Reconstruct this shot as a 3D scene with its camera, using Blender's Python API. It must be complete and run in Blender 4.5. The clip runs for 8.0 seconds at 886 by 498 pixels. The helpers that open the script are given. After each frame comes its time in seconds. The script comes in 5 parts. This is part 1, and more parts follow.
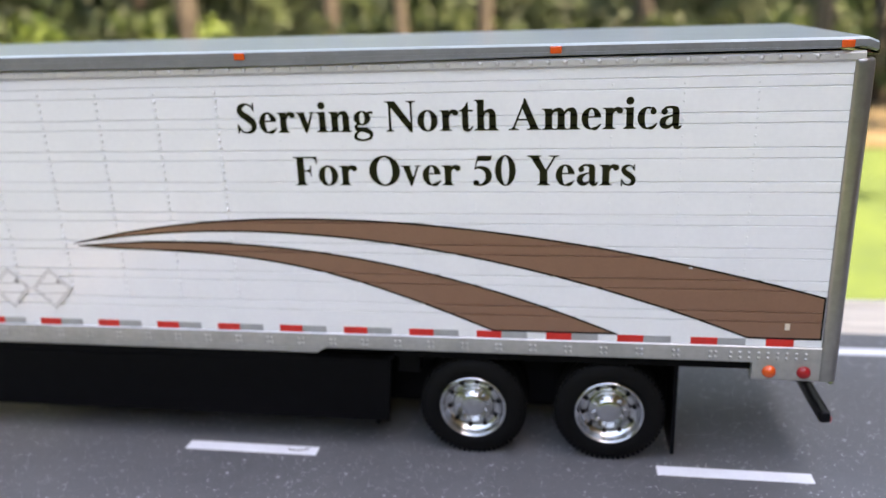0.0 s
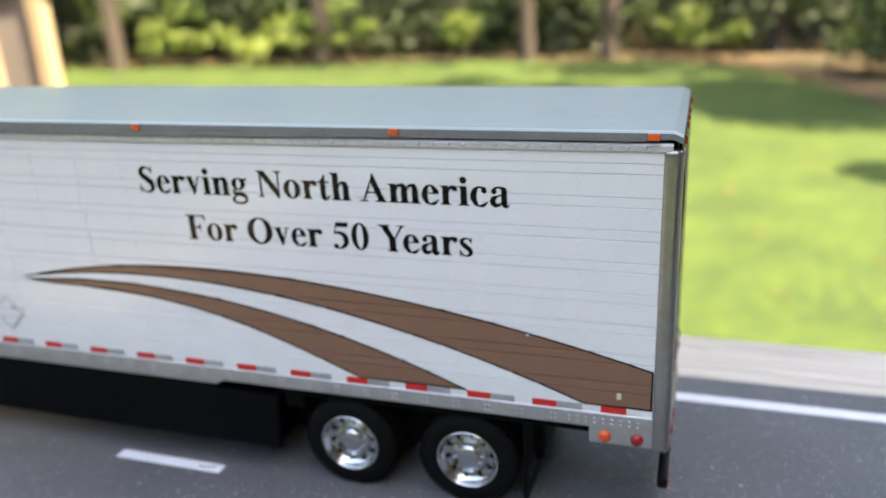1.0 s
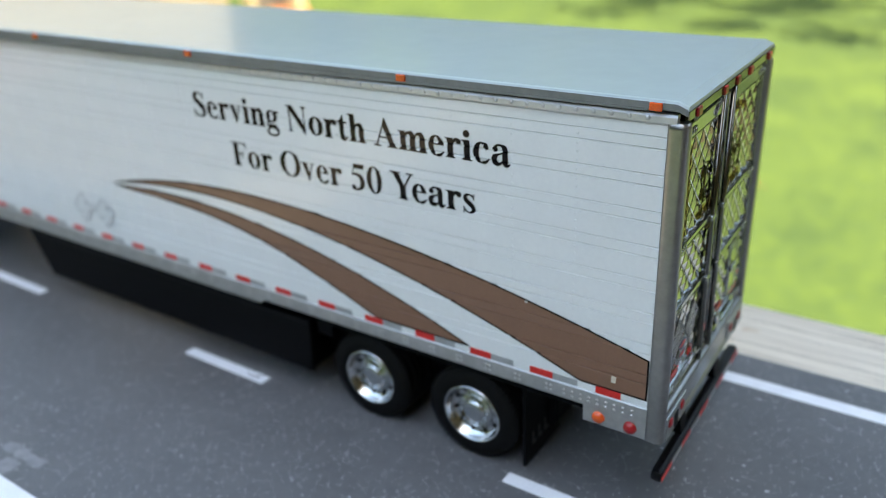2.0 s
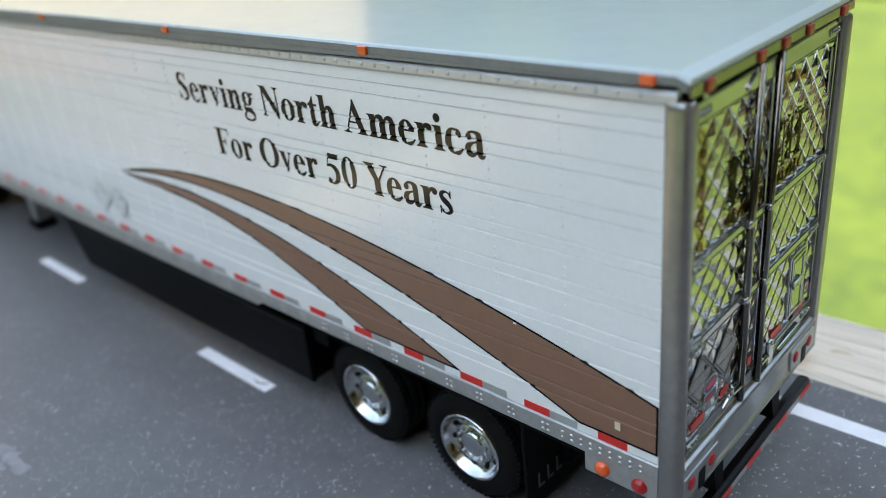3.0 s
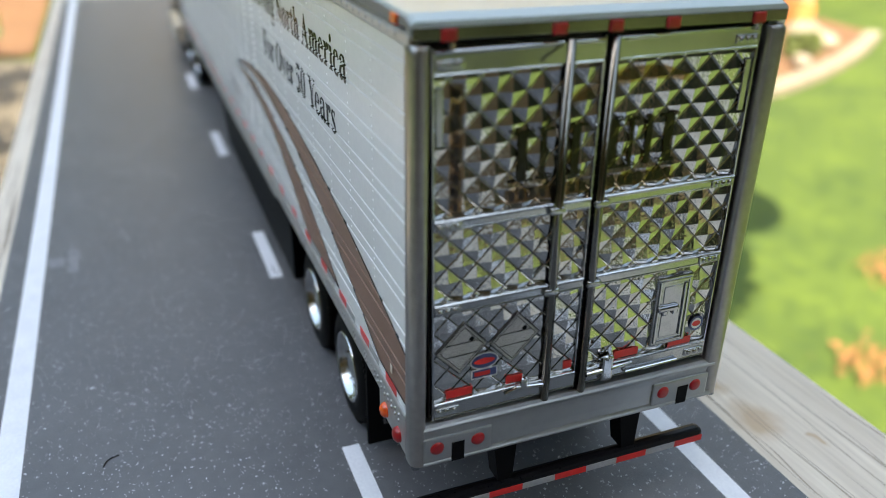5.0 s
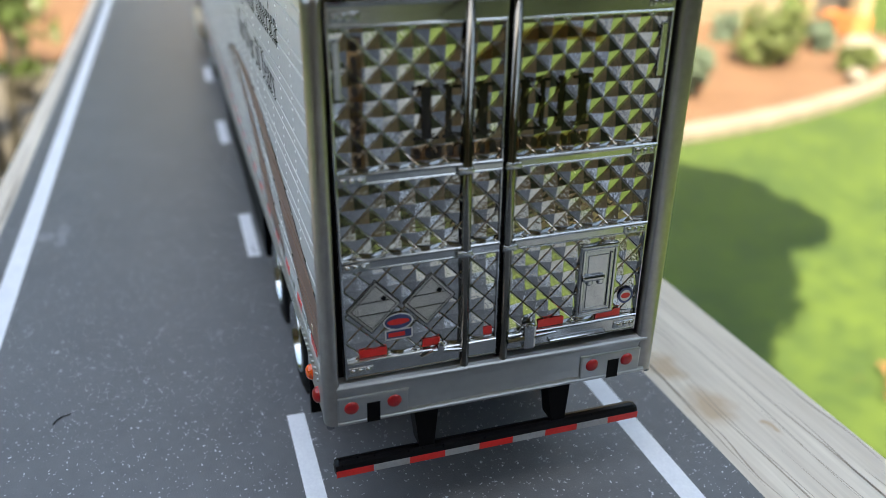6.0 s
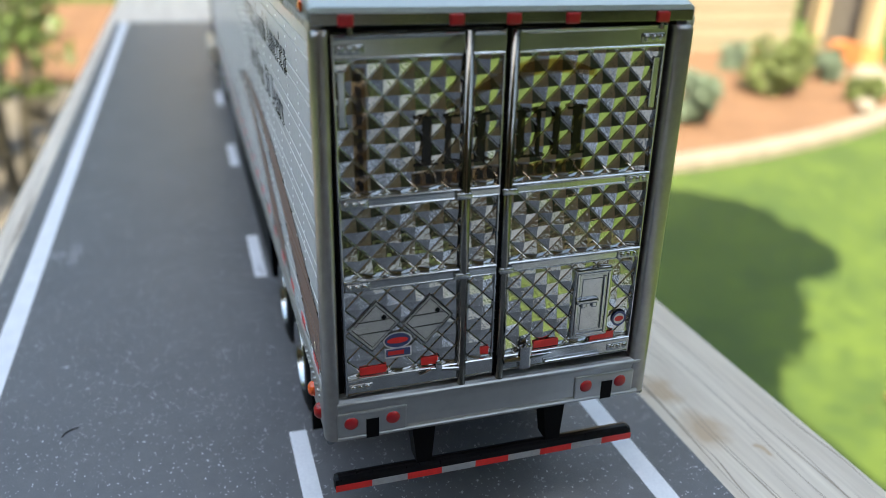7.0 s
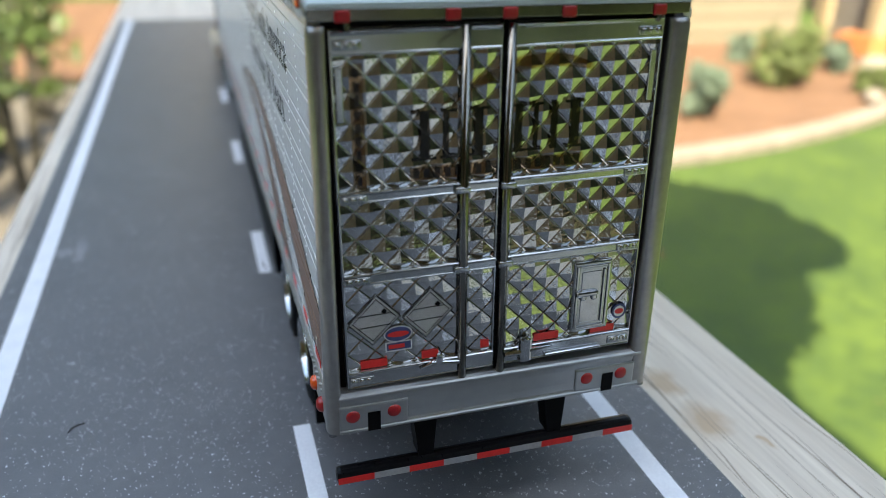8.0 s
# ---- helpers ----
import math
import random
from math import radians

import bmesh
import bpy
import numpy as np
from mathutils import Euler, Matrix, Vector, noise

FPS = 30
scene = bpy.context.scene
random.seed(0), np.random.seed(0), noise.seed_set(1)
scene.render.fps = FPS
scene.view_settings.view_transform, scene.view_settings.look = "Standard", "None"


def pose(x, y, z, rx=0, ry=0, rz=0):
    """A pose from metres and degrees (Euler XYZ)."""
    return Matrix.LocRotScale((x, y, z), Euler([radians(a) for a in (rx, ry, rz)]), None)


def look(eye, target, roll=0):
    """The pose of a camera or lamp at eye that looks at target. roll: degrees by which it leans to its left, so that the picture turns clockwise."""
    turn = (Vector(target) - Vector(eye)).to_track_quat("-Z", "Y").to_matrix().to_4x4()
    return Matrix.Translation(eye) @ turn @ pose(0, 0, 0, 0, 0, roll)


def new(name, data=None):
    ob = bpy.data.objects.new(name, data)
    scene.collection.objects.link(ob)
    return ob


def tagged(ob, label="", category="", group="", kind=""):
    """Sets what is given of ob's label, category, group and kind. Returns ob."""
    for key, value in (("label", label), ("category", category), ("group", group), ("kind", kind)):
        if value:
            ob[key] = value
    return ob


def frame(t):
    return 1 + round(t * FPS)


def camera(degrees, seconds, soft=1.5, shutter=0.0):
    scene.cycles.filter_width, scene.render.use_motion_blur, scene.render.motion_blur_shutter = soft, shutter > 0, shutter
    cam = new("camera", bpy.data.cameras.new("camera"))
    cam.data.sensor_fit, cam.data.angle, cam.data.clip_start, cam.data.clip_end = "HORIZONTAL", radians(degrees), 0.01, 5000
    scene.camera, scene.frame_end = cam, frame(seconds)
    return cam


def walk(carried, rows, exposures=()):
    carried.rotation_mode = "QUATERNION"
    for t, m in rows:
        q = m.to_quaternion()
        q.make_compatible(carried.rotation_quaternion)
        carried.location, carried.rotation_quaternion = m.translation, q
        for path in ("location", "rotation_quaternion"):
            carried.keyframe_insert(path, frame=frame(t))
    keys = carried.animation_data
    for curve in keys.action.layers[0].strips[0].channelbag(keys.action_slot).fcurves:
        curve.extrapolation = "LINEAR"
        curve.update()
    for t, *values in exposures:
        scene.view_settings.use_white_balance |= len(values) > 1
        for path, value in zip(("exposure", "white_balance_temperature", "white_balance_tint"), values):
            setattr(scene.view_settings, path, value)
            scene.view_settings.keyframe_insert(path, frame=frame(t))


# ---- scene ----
cam = camera(58.72, 8.0, soft=0.6)
cam.data.dof.use_dof = True
cam.data.dof.focus_distance = 0.091
cam.data.dof.aperture_fstop = 21.0
PATH = [
    (0, (-0.03617, -0.10584, 0.06862), (-0.1946, 0.8325, -0.2388), -2.22),
    (0.5, (-0.02133, -0.09917, 0.07503), (-0.2197, 0.8257, -0.2495), -2.38),
    (1, (0.00241, -0.10197, 0.08202), (-0.2993, 0.7919, -0.2495), -2.88),
    (1.2, (0.00745, -0.10469, 0.08315), (-0.3589, 0.7639, -0.2506), -3.26),
    (2.3, (0.02818, -0.07389, 0.08513), (-0.5222, 0.6391, -0.3493), -3.96),
    (2.5, (0.02632, -0.06808, 0.07648), (-0.5496, 0.6382, -0.3354), -4.85),
    (3, (0.02930, -0.05866, 0.07869), (-0.6101, 0.5755, -0.3561), -6.52),
    (3.5, (0.05477, -0.05624, 0.07894), (-0.6848, 0.4526, -0.3617), -7.20),
    (4, (0.06252, -0.03999, 0.07308), (-0.7239, 0.3625, -0.3953), -4.30),
    (4.5, (0.06086, -0.02782, 0.07266), (-0.7498, 0.3383, -0.3842), -0.72),
    (4.7, (0.06046, -0.02630, 0.07356), (-0.7594, 0.3341, -0.3713), 0.57),
    (5.8, (0.06738, -0.01074, 0.06910), (-0.7849, 0.2836, -0.3632), 1.18),
    (6, (0.06837, -0.01069, 0.06888), (-0.7862, 0.2798, -0.3616), 1.25),
    (6.5, (0.07089, -0.01035, 0.07022), (-0.7921, 0.2751, -0.3465), 1.65),
    (7, (0.07150, -0.01082, 0.07003), (-0.7983, 0.2745, -0.3325), 1.76),
    (7.5, (0.07182, -0.01041, 0.07019), (-0.7986, 0.2722, -0.3328), 1.48),
    (8, (0.07220, -0.01016, 0.07012), (-0.7979, 0.2657, -0.3383), 1.09),
]
walk(cam, [(t, look(eye, target, roll)) for t, eye, target, roll in PATH],
     [(0.0, 3.32, 9800, 20), (0.5, 3.25, 9600, 20), (1.0, 3.09, 9200, 15), (2.5, 2.86, 8600, 3), (3.0, 2.97, 9000, 6), (3.5, 2.75, 8700, 6), (4.0, 2.90, 9200, 8), (4.5, 2.84, 9200, 6), (6.0, 2.78, 8900, 6), (7.0, 2.75, 8550, 5), (8.0, 2.73, 8450, 5)])

# ---- world and sun ----
SUN_X, SUN_Y, SUN_UP = 0.75, -0.30, 0.95
world = bpy.data.worlds.new("sky")
scene.world = world
world.use_nodes = True
wn = world.node_tree
sky = wn.nodes.new("ShaderNodeTexSky")
sky.sky_type, sky.sun_disc = "NISHITA", False
sky.sun_elevation = math.atan2(SUN_UP, math.hypot(SUN_X, SUN_Y))
sky.sun_rotation = math.atan2(SUN_X, SUN_Y)
wn.links.new(sky.outputs[0], wn.nodes["Background"].inputs[0])
wn.nodes["Background"].inputs[1].default_value = 0.15
sun = new("sun", bpy.data.lights.new("sun", "SUN"))
sun.data.energy, sun.data.angle, sun.data.color = 3.4, radians(0.5), (1.0, 0.94, 0.84)
sun.matrix_world = look((SUN_X * 20, SUN_Y * 20, SUN_UP * 20), (0, 0, 0))


# ---- materials ----
def material(name, colour, rough=0.5, metal=0.0, second=None, scale=400.0, stretch=(1, 1, 1), bump=0.0, bump_scale=None,
             coat=0.0, spec=0.5, wear=0.25, per_object=0.0, uneven=0.22):
    """Principled surface: two colours mixed by coarse and fine noise, uneven gloss, fine relief."""
    m = bpy.data.materials.new(name)
    m.use_nodes = True
    t = m.node_tree
    n, l = t.nodes, t.links
    b = n["Principled BSDF"]
    co = n.new("ShaderNodeTexCoord")
    mp = n.new("ShaderNodeMapping")
    mp.inputs["Scale"].default_value = stretch
    l.new(co.outputs["Object"], mp.inputs["Vector"])
    coarse, fine = n.new("ShaderNodeTexNoise"), n.new("ShaderNodeTexNoise")
    coarse.inputs["Scale"].default_value, fine.inputs["Scale"].default_value = scale, scale * 7.3
    coarse.inputs["Detail"].default_value, fine.inputs["Detail"].default_value = 4, 3
    for x in (coarse, fine):
        l.new(mp.outputs[0], x.inputs["Vector"])
    both = n.new("ShaderNodeMath")
    both.operation = "MULTIPLY_ADD"
    both.inputs[1].default_value = 0.5
    half = n.new("ShaderNodeMath")
    half.operation = "MULTIPLY"
    half.inputs[1].default_value = 0.5
    l.new(coarse.outputs[0], half.inputs[0])
    l.new(fine.outputs[0], both.inputs[0])
    l.new(half.outputs[0], both.inputs[2])
    ramp = n.new("ShaderNodeValToRGB")
    ramp.color_ramp.elements[0].position, ramp.color_ramp.elements[1].position = 0.36, 0.64
    ramp.color_ramp.elements[0].color = (*(second or [c * (1 - wear) for c in colour]), 1)
    ramp.color_ramp.elements[1].color = (*colour, 1)
    l.new(both.outputs[0], ramp.inputs[0])
    out = ramp.outputs[0]
    if per_object:
        info, hsv, mul = n.new("ShaderNodeObjectInfo"), n.new("ShaderNodeHueSaturation"), n.new("ShaderNodeMapRange")
        mul.inputs["To Min"].default_value, mul.inputs["To Max"].default_value = 1 - per_object, 1 + per_object
        l.new(info.outputs["Random"], mul.inputs[0])
        l.new(mul.outputs[0], hsv.inputs["Value"])
        l.new(out, hsv.inputs["Color"])
        out = hsv.outputs[0]
    l.new(out, b.inputs["Base Color"])
    gloss = n.new("ShaderNodeMapRange")
    gloss.inputs["To Min"].default_value, gloss.inputs["To Max"].default_value = rough * (1 - (0.04 if metal > 0.3 else uneven)), min(1.0, rough * (1 + (0.04 if metal > 0.3 else uneven)))
    l.new(fine.outputs[0], gloss.inputs[0])
    l.new(gloss.outputs[0], b.inputs["Roughness"])
    b.inputs["Metallic"].default_value = metal
    b.inputs["Specular IOR Level"].default_value = spec
    b.inputs["Coat Weight"].default_value = coat
    b.inputs["Coat Roughness"].default_value = 0.06
    if bump:
        grain, bm_ = n.new("ShaderNodeTexNoise"), n.new("ShaderNodeBump")
        grain.inputs["Scale"].default_value = bump_scale or scale * 12
        l.new(mp.outputs[0], grain.inputs["Vector"])
        bm_.inputs["Strength"].default_value, bm_.inputs["Distance"].default_value = bump, 0.0002 if scale > 50 else 0.02
        l.new(grain.outputs[0], bm_.inputs["Height"])
        l.new(bm_.outputs[0], b.inputs["Normal"])
    return m


def asphalt_paper():
    """Dark printed road mat with scattered pale, glinting grit."""
    m = material("road_mat", (0.126, 0.129, 0.136), 0.40, 0.0, (0.098, 0.101, 0.108), 60, spec=0.45, bump=0.35, bump_scale=5200)
    t = m.node_tree
    n, l = t.nodes, t.links
    b = n["Principled BSDF"]
    old = b.inputs["Base Color"].links[0].from_socket
    co = next(x for x in n if x.type == "TEX_COORD")
    wob, bent, less = n.new("ShaderNodeTexNoise"), n.new("ShaderNodeVectorMath"), n.new("ShaderNodeVectorMath")
    wob.inputs["Scale"].default_value = 1800
    l.new(co.outputs["Object"], wob.inputs["Vector"])
    less.operation, less.inputs[3].default_value = "SCALE", 0.0011
    l.new(wob.outputs["Color"], less.inputs[0])
    bent.operation = "ADD"
    l.new(co.outputs["Object"], bent.inputs[0])
    l.new(less.outputs[0], bent.inputs[1])
    amount = None
    for scale, reach, share in ((2600, 0.24, 0.82), (1300, 0.17, 0.86), (700, 0.12, 0.90)):
        cell, pick, near, both = n.new("ShaderNodeTexVoronoi"), n.new("ShaderNodeMath"), n.new("ShaderNodeMath"), n.new("ShaderNodeMath")
        sep = n.new("ShaderNodeSeparateColor")
        cell.inputs["Scale"].default_value = scale
        l.new(bent.outputs[0], cell.inputs["Vector"])
        l.new(cell.outputs["Color"], sep.inputs[0])
        pick.operation, near.operation, both.operation = "GREATER_THAN", "LESS_THAN", "MULTIPLY"
        l.new(sep.outputs[0], pick.inputs[0])
        pick.inputs[1].default_value = share
        l.new(cell.outputs["Distance"], near.inputs[0])
        near.inputs[1].default_value = reach
        l.new(pick.outputs[0], both.inputs[0])
        l.new(near.outputs[0], both.inputs[1])
        if amount:
            top = n.new("ShaderNodeMath")
            top.operation = "MAXIMUM"
            l.new(amount, top.inputs[0])
            l.new(both.outputs[0], top.inputs[1])
            amount = top.outputs[0]
        else:
            amount = both.outputs[0]
    mix = n.new("ShaderNodeMix")
    mix.data_type = "RGBA"
    mix.inputs["B"].default_value = (0.60, 0.62, 0.64, 1)
    l.new(amount, mix.inputs["Factor"])
    l.new(old, mix.inputs["A"])
    l.new(mix.outputs["Result"], b.inputs["Base Color"])
    return m


M_MAT = asphalt_paper()
M_DECK = material("deck_boards", (0.33, 0.295, 0.245), 0.8, 0, (0.25, 0.22, 0.18), 2.0, (0.2, 3, 3), bump=0.4)
M_LINE = material("road_paint", (0.80, 0.82, 0.86), 0.55, 0, (0.70, 0.72, 0.77), 300, bump=0.15)
M_WOOD = material("weathered_wood", (0.72, 0.645, 0.545), 0.75, 0, (0.55, 0.475, 0.395), 75, (0.10, 2.2, 2.2), bump=0.6, bump_scale=500)
M_WHITE = material("white_enamel", (0.83, 0.845, 0.85), 0.22, 0, (0.79, 0.805, 0.815), 180, bump=0.04, coat=0.4)
M_ROOF = material("roof_enamel", (0.42, 0.495, 0.50), 0.26, 0, (0.40, 0.475, 0.48), 40, coat=0.25, spec=0.5, uneven=0.03)
M_SILVER = material("silver_paint", (0.35, 0.365, 0.37), 0.30, 0.7, (0.32, 0.335, 0.34), 120, bump=0.03, bump_scale=900)
M_PILLAR = material("pillar_silver", (0.34, 0.33, 0.32), 0.28, 0.8, (0.28, 0.27, 0.265), 140)
M_ROD = material("rod_steel", (0.24, 0.235, 0.215), 0.16, 1.0, (0.18, 0.176, 0.16), 300)
M_RAIL = material("rail_silver", (0.50, 0.495, 0.495), 0.38, 0.65, (0.41, 0.405, 0.405), 150, bump=0.06, bump_scale=1500)
M_LIP = material("lid_edge", (0.235, 0.245, 0.255), 0.45, 0.3, (0.19, 0.20, 0.21), 150)
M_TOPRAIL = material("top_rail_silver", (0.66, 0.65, 0.66), 0.36, 0.35, (0.60, 0.59, 0.60), 150)
M_CHROME = material("chrome", (0.44, 0.45, 0.455), 0.09, 1.0, (0.38, 0.39, 0.395), 300)
M_BAR = material("bar_steel", (0.42, 0.435, 0.44), 0.17, 0.95, (0.35, 0.365, 0.37), 260)
M_RIM = material("rim_chrome", (0.64, 0.655, 0.67), 0.20, 1.0, (0.52, 0.535, 0.55), 300)
M_FOIL = material("quilted_steel", (0.63, 0.635, 0.63), 0.03, 1.0, (0.44, 0.445, 0.44), 700, bump=0.12, bump_scale=2600)
M_BLACK = material("black_plastic", (0.004, 0.004, 0.005), 0.5, 0, (0.0025, 0.0025, 0.003), 400, bump=0.05, spec=0.07)
M_GUARD = material("gloss_black", (0.006, 0.006, 0.007), 0.30, 0, (0.004, 0.004, 0.005), 300, bump=0.1, spec=0.14)
M_RUBBER = material("tyre_rubber", (0.006, 0.006, 0.0065), 0.62, 0, (0.004, 0.004, 0.004), 500, bump=0.2, spec=0.10)
M_INK = material("black_ink", (0.003, 0.003, 0.004), 0.06, 0, (0.004, 0.004, 0.005), 300, spec=0.2)
M_BROWN = material("brown_decal", (0.250, 0.124, 0.078), 0.34, 0, (0.222, 0.110, 0.069), 350, coat=0.15)
M_RED = material("red_tape", (0.74, 0.028, 0.024), 0.35, 0, (0.62, 0.021, 0.018), 500)
M_GREY_TAPE = material("grey_tape", (0.42, 0.43, 0.44), 0.4, 0.3, (0.34, 0.35, 0.36), 500)
M_RED_LENS = material("red_lens", (0.40, 0.008, 0.014), 0.32, 0, (0.28, 0.005, 0.009), 500, coat=0.2)
M_ORANGE = material("orange_lens", (0.86, 0.105, 0.018), 0.25, 0, (0.72, 0.08, 0.014), 500, coat=0.6)
M_PLACARD = material("placard_grey", (0.36, 0.36, 0.37), 0.4, 0.4, (0.28, 0.28, 0.29), 1500)
M_DULL = material("dull_grey_print", (0.09, 0.09, 0.09), 0.6, 0, (0.06, 0.06, 0.06), 900)
M_PLATE = material("placard_screen", (0.66, 0.67, 0.67), 0.4, 0.1, (0.52, 0.53, 0.53), 4000)
M_BLUE = material("badge_blue", (0.04, 0.06, 0.17), 0.4)


def film(name, colour):
    """Thin tinted printing film: the steel shows through it, darkened."""
    m = bpy.data.materials.new(name)
    m.use_nodes = True
    n, l = m.node_tree.nodes, m.node_tree.links
    clear, gloss, mix = n.new("ShaderNodeBsdfTransparent"), n.new("ShaderNodeBsdfGlossy"), n.new("ShaderNodeMixShader")
    clear.inputs["Color"].default_value = (*colour, 1)
    gloss.inputs["Roughness"].default_value = 0.2
    mix.inputs[0].default_value = 0.03
    l.new(clear.outputs[0], mix.inputs[1])
    l.new(gloss.outputs[0], mix.inputs[2])
    l.new(mix.outputs[0], n["Material Output"].inputs["Surface"])
    return m


M_TINT = film("dark_brown_film", (0.085, 0.06, 0.04))
M_FILM = film("brown_film", (0.70, 0.55, 0.40))
M_GOLD = material("bronze_paint", (0.32, 0.23, 0.14), 0.38, 0.35, (0.23, 0.165, 0.10), 120, coat=0.15)
M_CREAM = material("cream_fairing", (0.78, 0.70, 0.58), 0.3, 0.1, (0.70, 0.62, 0.51), 120, coat=0.4)
M_GLASS = material("dark_glass", (0.01, 0.012, 0.014), 0.06, 0, coat=0.5)

M_LAWN = material("lawn", (0.050, 0.088, 0.0082), 0.9, 0, (0.016, 0.043, 0.0038), 1.5, bump=0.6, bump_scale=60)
M_MULCH = material("bark_mulch", (0.139, 0.073, 0.041), 0.9, 0, (0.082, 0.0426, 0.0246), 3.0, bump=0.8, bump_scale=40)
# litter brown, lowered to hold the shade of the wood's edge
M_LITTER = material("shaded_litter", (0.123, 0.0779, 0.0369), 0.9, 0, (0.0369, 0.0369, 0.0148), 0.9, bump=0.8, bump_scale=40)
M_KERB = material("concrete_edging", (0.199, 0.178, 0.151), 0.85, 0, (0.155, 0.138, 0.118), 4.0, bump=0.4, bump_scale=60, per_object=0.08)
M_PATIO = material("patio_stone", (0.0943, 0.0861, 0.0763), 0.85, 0, (0.0492, 0.0459, 0.041), 3.0, bump=0.5, bump_scale=30, per_object=0.12)
M_CREAM_WALL = material("cream_siding", (0.177, 0.158, 0.114), 0.7, 0, (0.158, 0.14, 0.101), 1.0, bump=0.2)
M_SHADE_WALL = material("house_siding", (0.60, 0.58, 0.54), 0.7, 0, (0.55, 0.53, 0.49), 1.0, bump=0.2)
M_TAN_WALL = material("tan_siding", (0.30, 0.21, 0.145), 0.75, 0, (0.25, 0.17, 0.115), 1.0, bump=0.2)
M_POST = material("porch_timber", (0.312, 0.25, 0.164), 0.7, 0, (0.254, 0.201, 0.127), 3.0, (6, 6, 0.6), bump=0.3)
M_SCREEN = material("grey_screen", (0.16, 0.15, 0.14), 0.6, 0, (0.12, 0.11, 0.10), 3.0)
M_SHINGLE = material("roof_shingle", (0.12, 0.11, 0.10), 0.9, 0, (0.08, 0.075, 0.07), 6.0, bump=0.5)
M_BARK = material("bark", (0.055, 0.045, 0.034), 0.9, 0, (0.026, 0.021, 0.016), 4.0, (3, 3, 0.6), bump=0.8, bump_scale=25)
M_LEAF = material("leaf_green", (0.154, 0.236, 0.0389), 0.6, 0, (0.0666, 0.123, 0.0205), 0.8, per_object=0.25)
# leaf copies: sunshine put into the first colour, shade into the second
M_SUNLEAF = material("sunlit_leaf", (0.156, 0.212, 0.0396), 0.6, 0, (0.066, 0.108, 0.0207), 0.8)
M_MIDLEAF = material("shade_dimmed_leaf", (0.0552, 0.0936, 0.018), 0.6, 0, (0.0204, 0.0384, 0.0084), 0.8)
# dark copy of the leaf green: woodland shade is put into the colour
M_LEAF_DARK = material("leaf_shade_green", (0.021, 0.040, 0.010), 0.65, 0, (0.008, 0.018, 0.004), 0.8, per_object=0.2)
# near-black second colour paints the gloom between distant trees
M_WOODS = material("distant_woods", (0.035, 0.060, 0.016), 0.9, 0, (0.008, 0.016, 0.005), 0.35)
M_SHRUB = material("shrub_green", (0.0886, 0.122, 0.0369), 0.65, 0, (0.059, 0.0826, 0.0251), 4.0)
M_SAGE = material("sage_leaf", (0.104, 0.148, 0.107), 0.7, 0, (0.0664, 0.0999, 0.0738), 4.0)
M_DRY = material("dry_leaf", (0.279, 0.115, 0.0533), 0.8, 0, (0.205, 0.082, 0.0369), 8.0)
M_TERRACOTTA = material("terracotta", (0.476, 0.18, 0.0656), 0.8, 0, (0.394, 0.139, 0.0492), 6.0, bump=0.3)
M_STEM = material("dark_stem", (0.05, 0.045, 0.035), 0.8, 0, (0.03, 0.028, 0.022), 6.0)

MM = 0.001


# ---- builders ----
def part(name, bm, mat, parent=None, label="", scale=MM, smooth=False, at=None):
    """Links a bmesh as one mesh object under a thing or a part; scale MM: the numbers are millimetres."""
    bmesh.ops.scale(bm, vec=(scale,) * 3, verts=bm.verts)
    me = bpy.data.meshes.new(name)
    bm.normal_update()
    bm.to_mesh(me)
    bm.free()
    me.materials.append(mat)
    if smooth:
        me.shade_smooth()
    ob = new(name, me)
    if parent:
        ob.parent = parent
    if at is not None:
        ob.matrix_basis = at
    if label:
        tagged(ob, label)
    return ob


def thing(name, label, category, at=(0, 0, 0), group="", kind=""):
    ob = new(name)
    ob.empty_display_size = 0.01
    ob.location = at
    return tagged(ob, label, category, group, kind)


def box(bm, x0, x1, y0, y1, z0, z1, bevel=0.0, segments=2):
    made = bmesh.ops.create_cube(bm, size=1.0, matrix=Matrix.Translation(((x0 + x1) / 2, (y0 + y1) / 2, (z0 + z1) / 2))
                                 @ Matrix.Diagonal((x1 - x0, y1 - y0, z1 - z0, 1)))
    if bevel:
        edges = list({e for v in made["verts"] for e in v.link_edges})
        bmesh.ops.bevel(bm, geom=edges, offset=bevel, segments=segments, affect="EDGES", profile=0.6)
    return bm


def boxed(*a, bevel=0.0):
    return box(bmesh.new(), *a, bevel=bevel)


def tube(bm, a, b, r0, r1=None, n=12, caps=True):
    a, b = Vector(a), Vector(b)
    bmesh.ops.create_cone(bm, cap_ends=caps, segments=n, radius1=r0, radius2=r0 if r1 is None else r1, depth=(b - a).length,
                          matrix=Matrix.Translation((a + b) / 2) @ (b - a).to_track_quat("Z", "Y").to_matrix().to_4x4())
    return bm


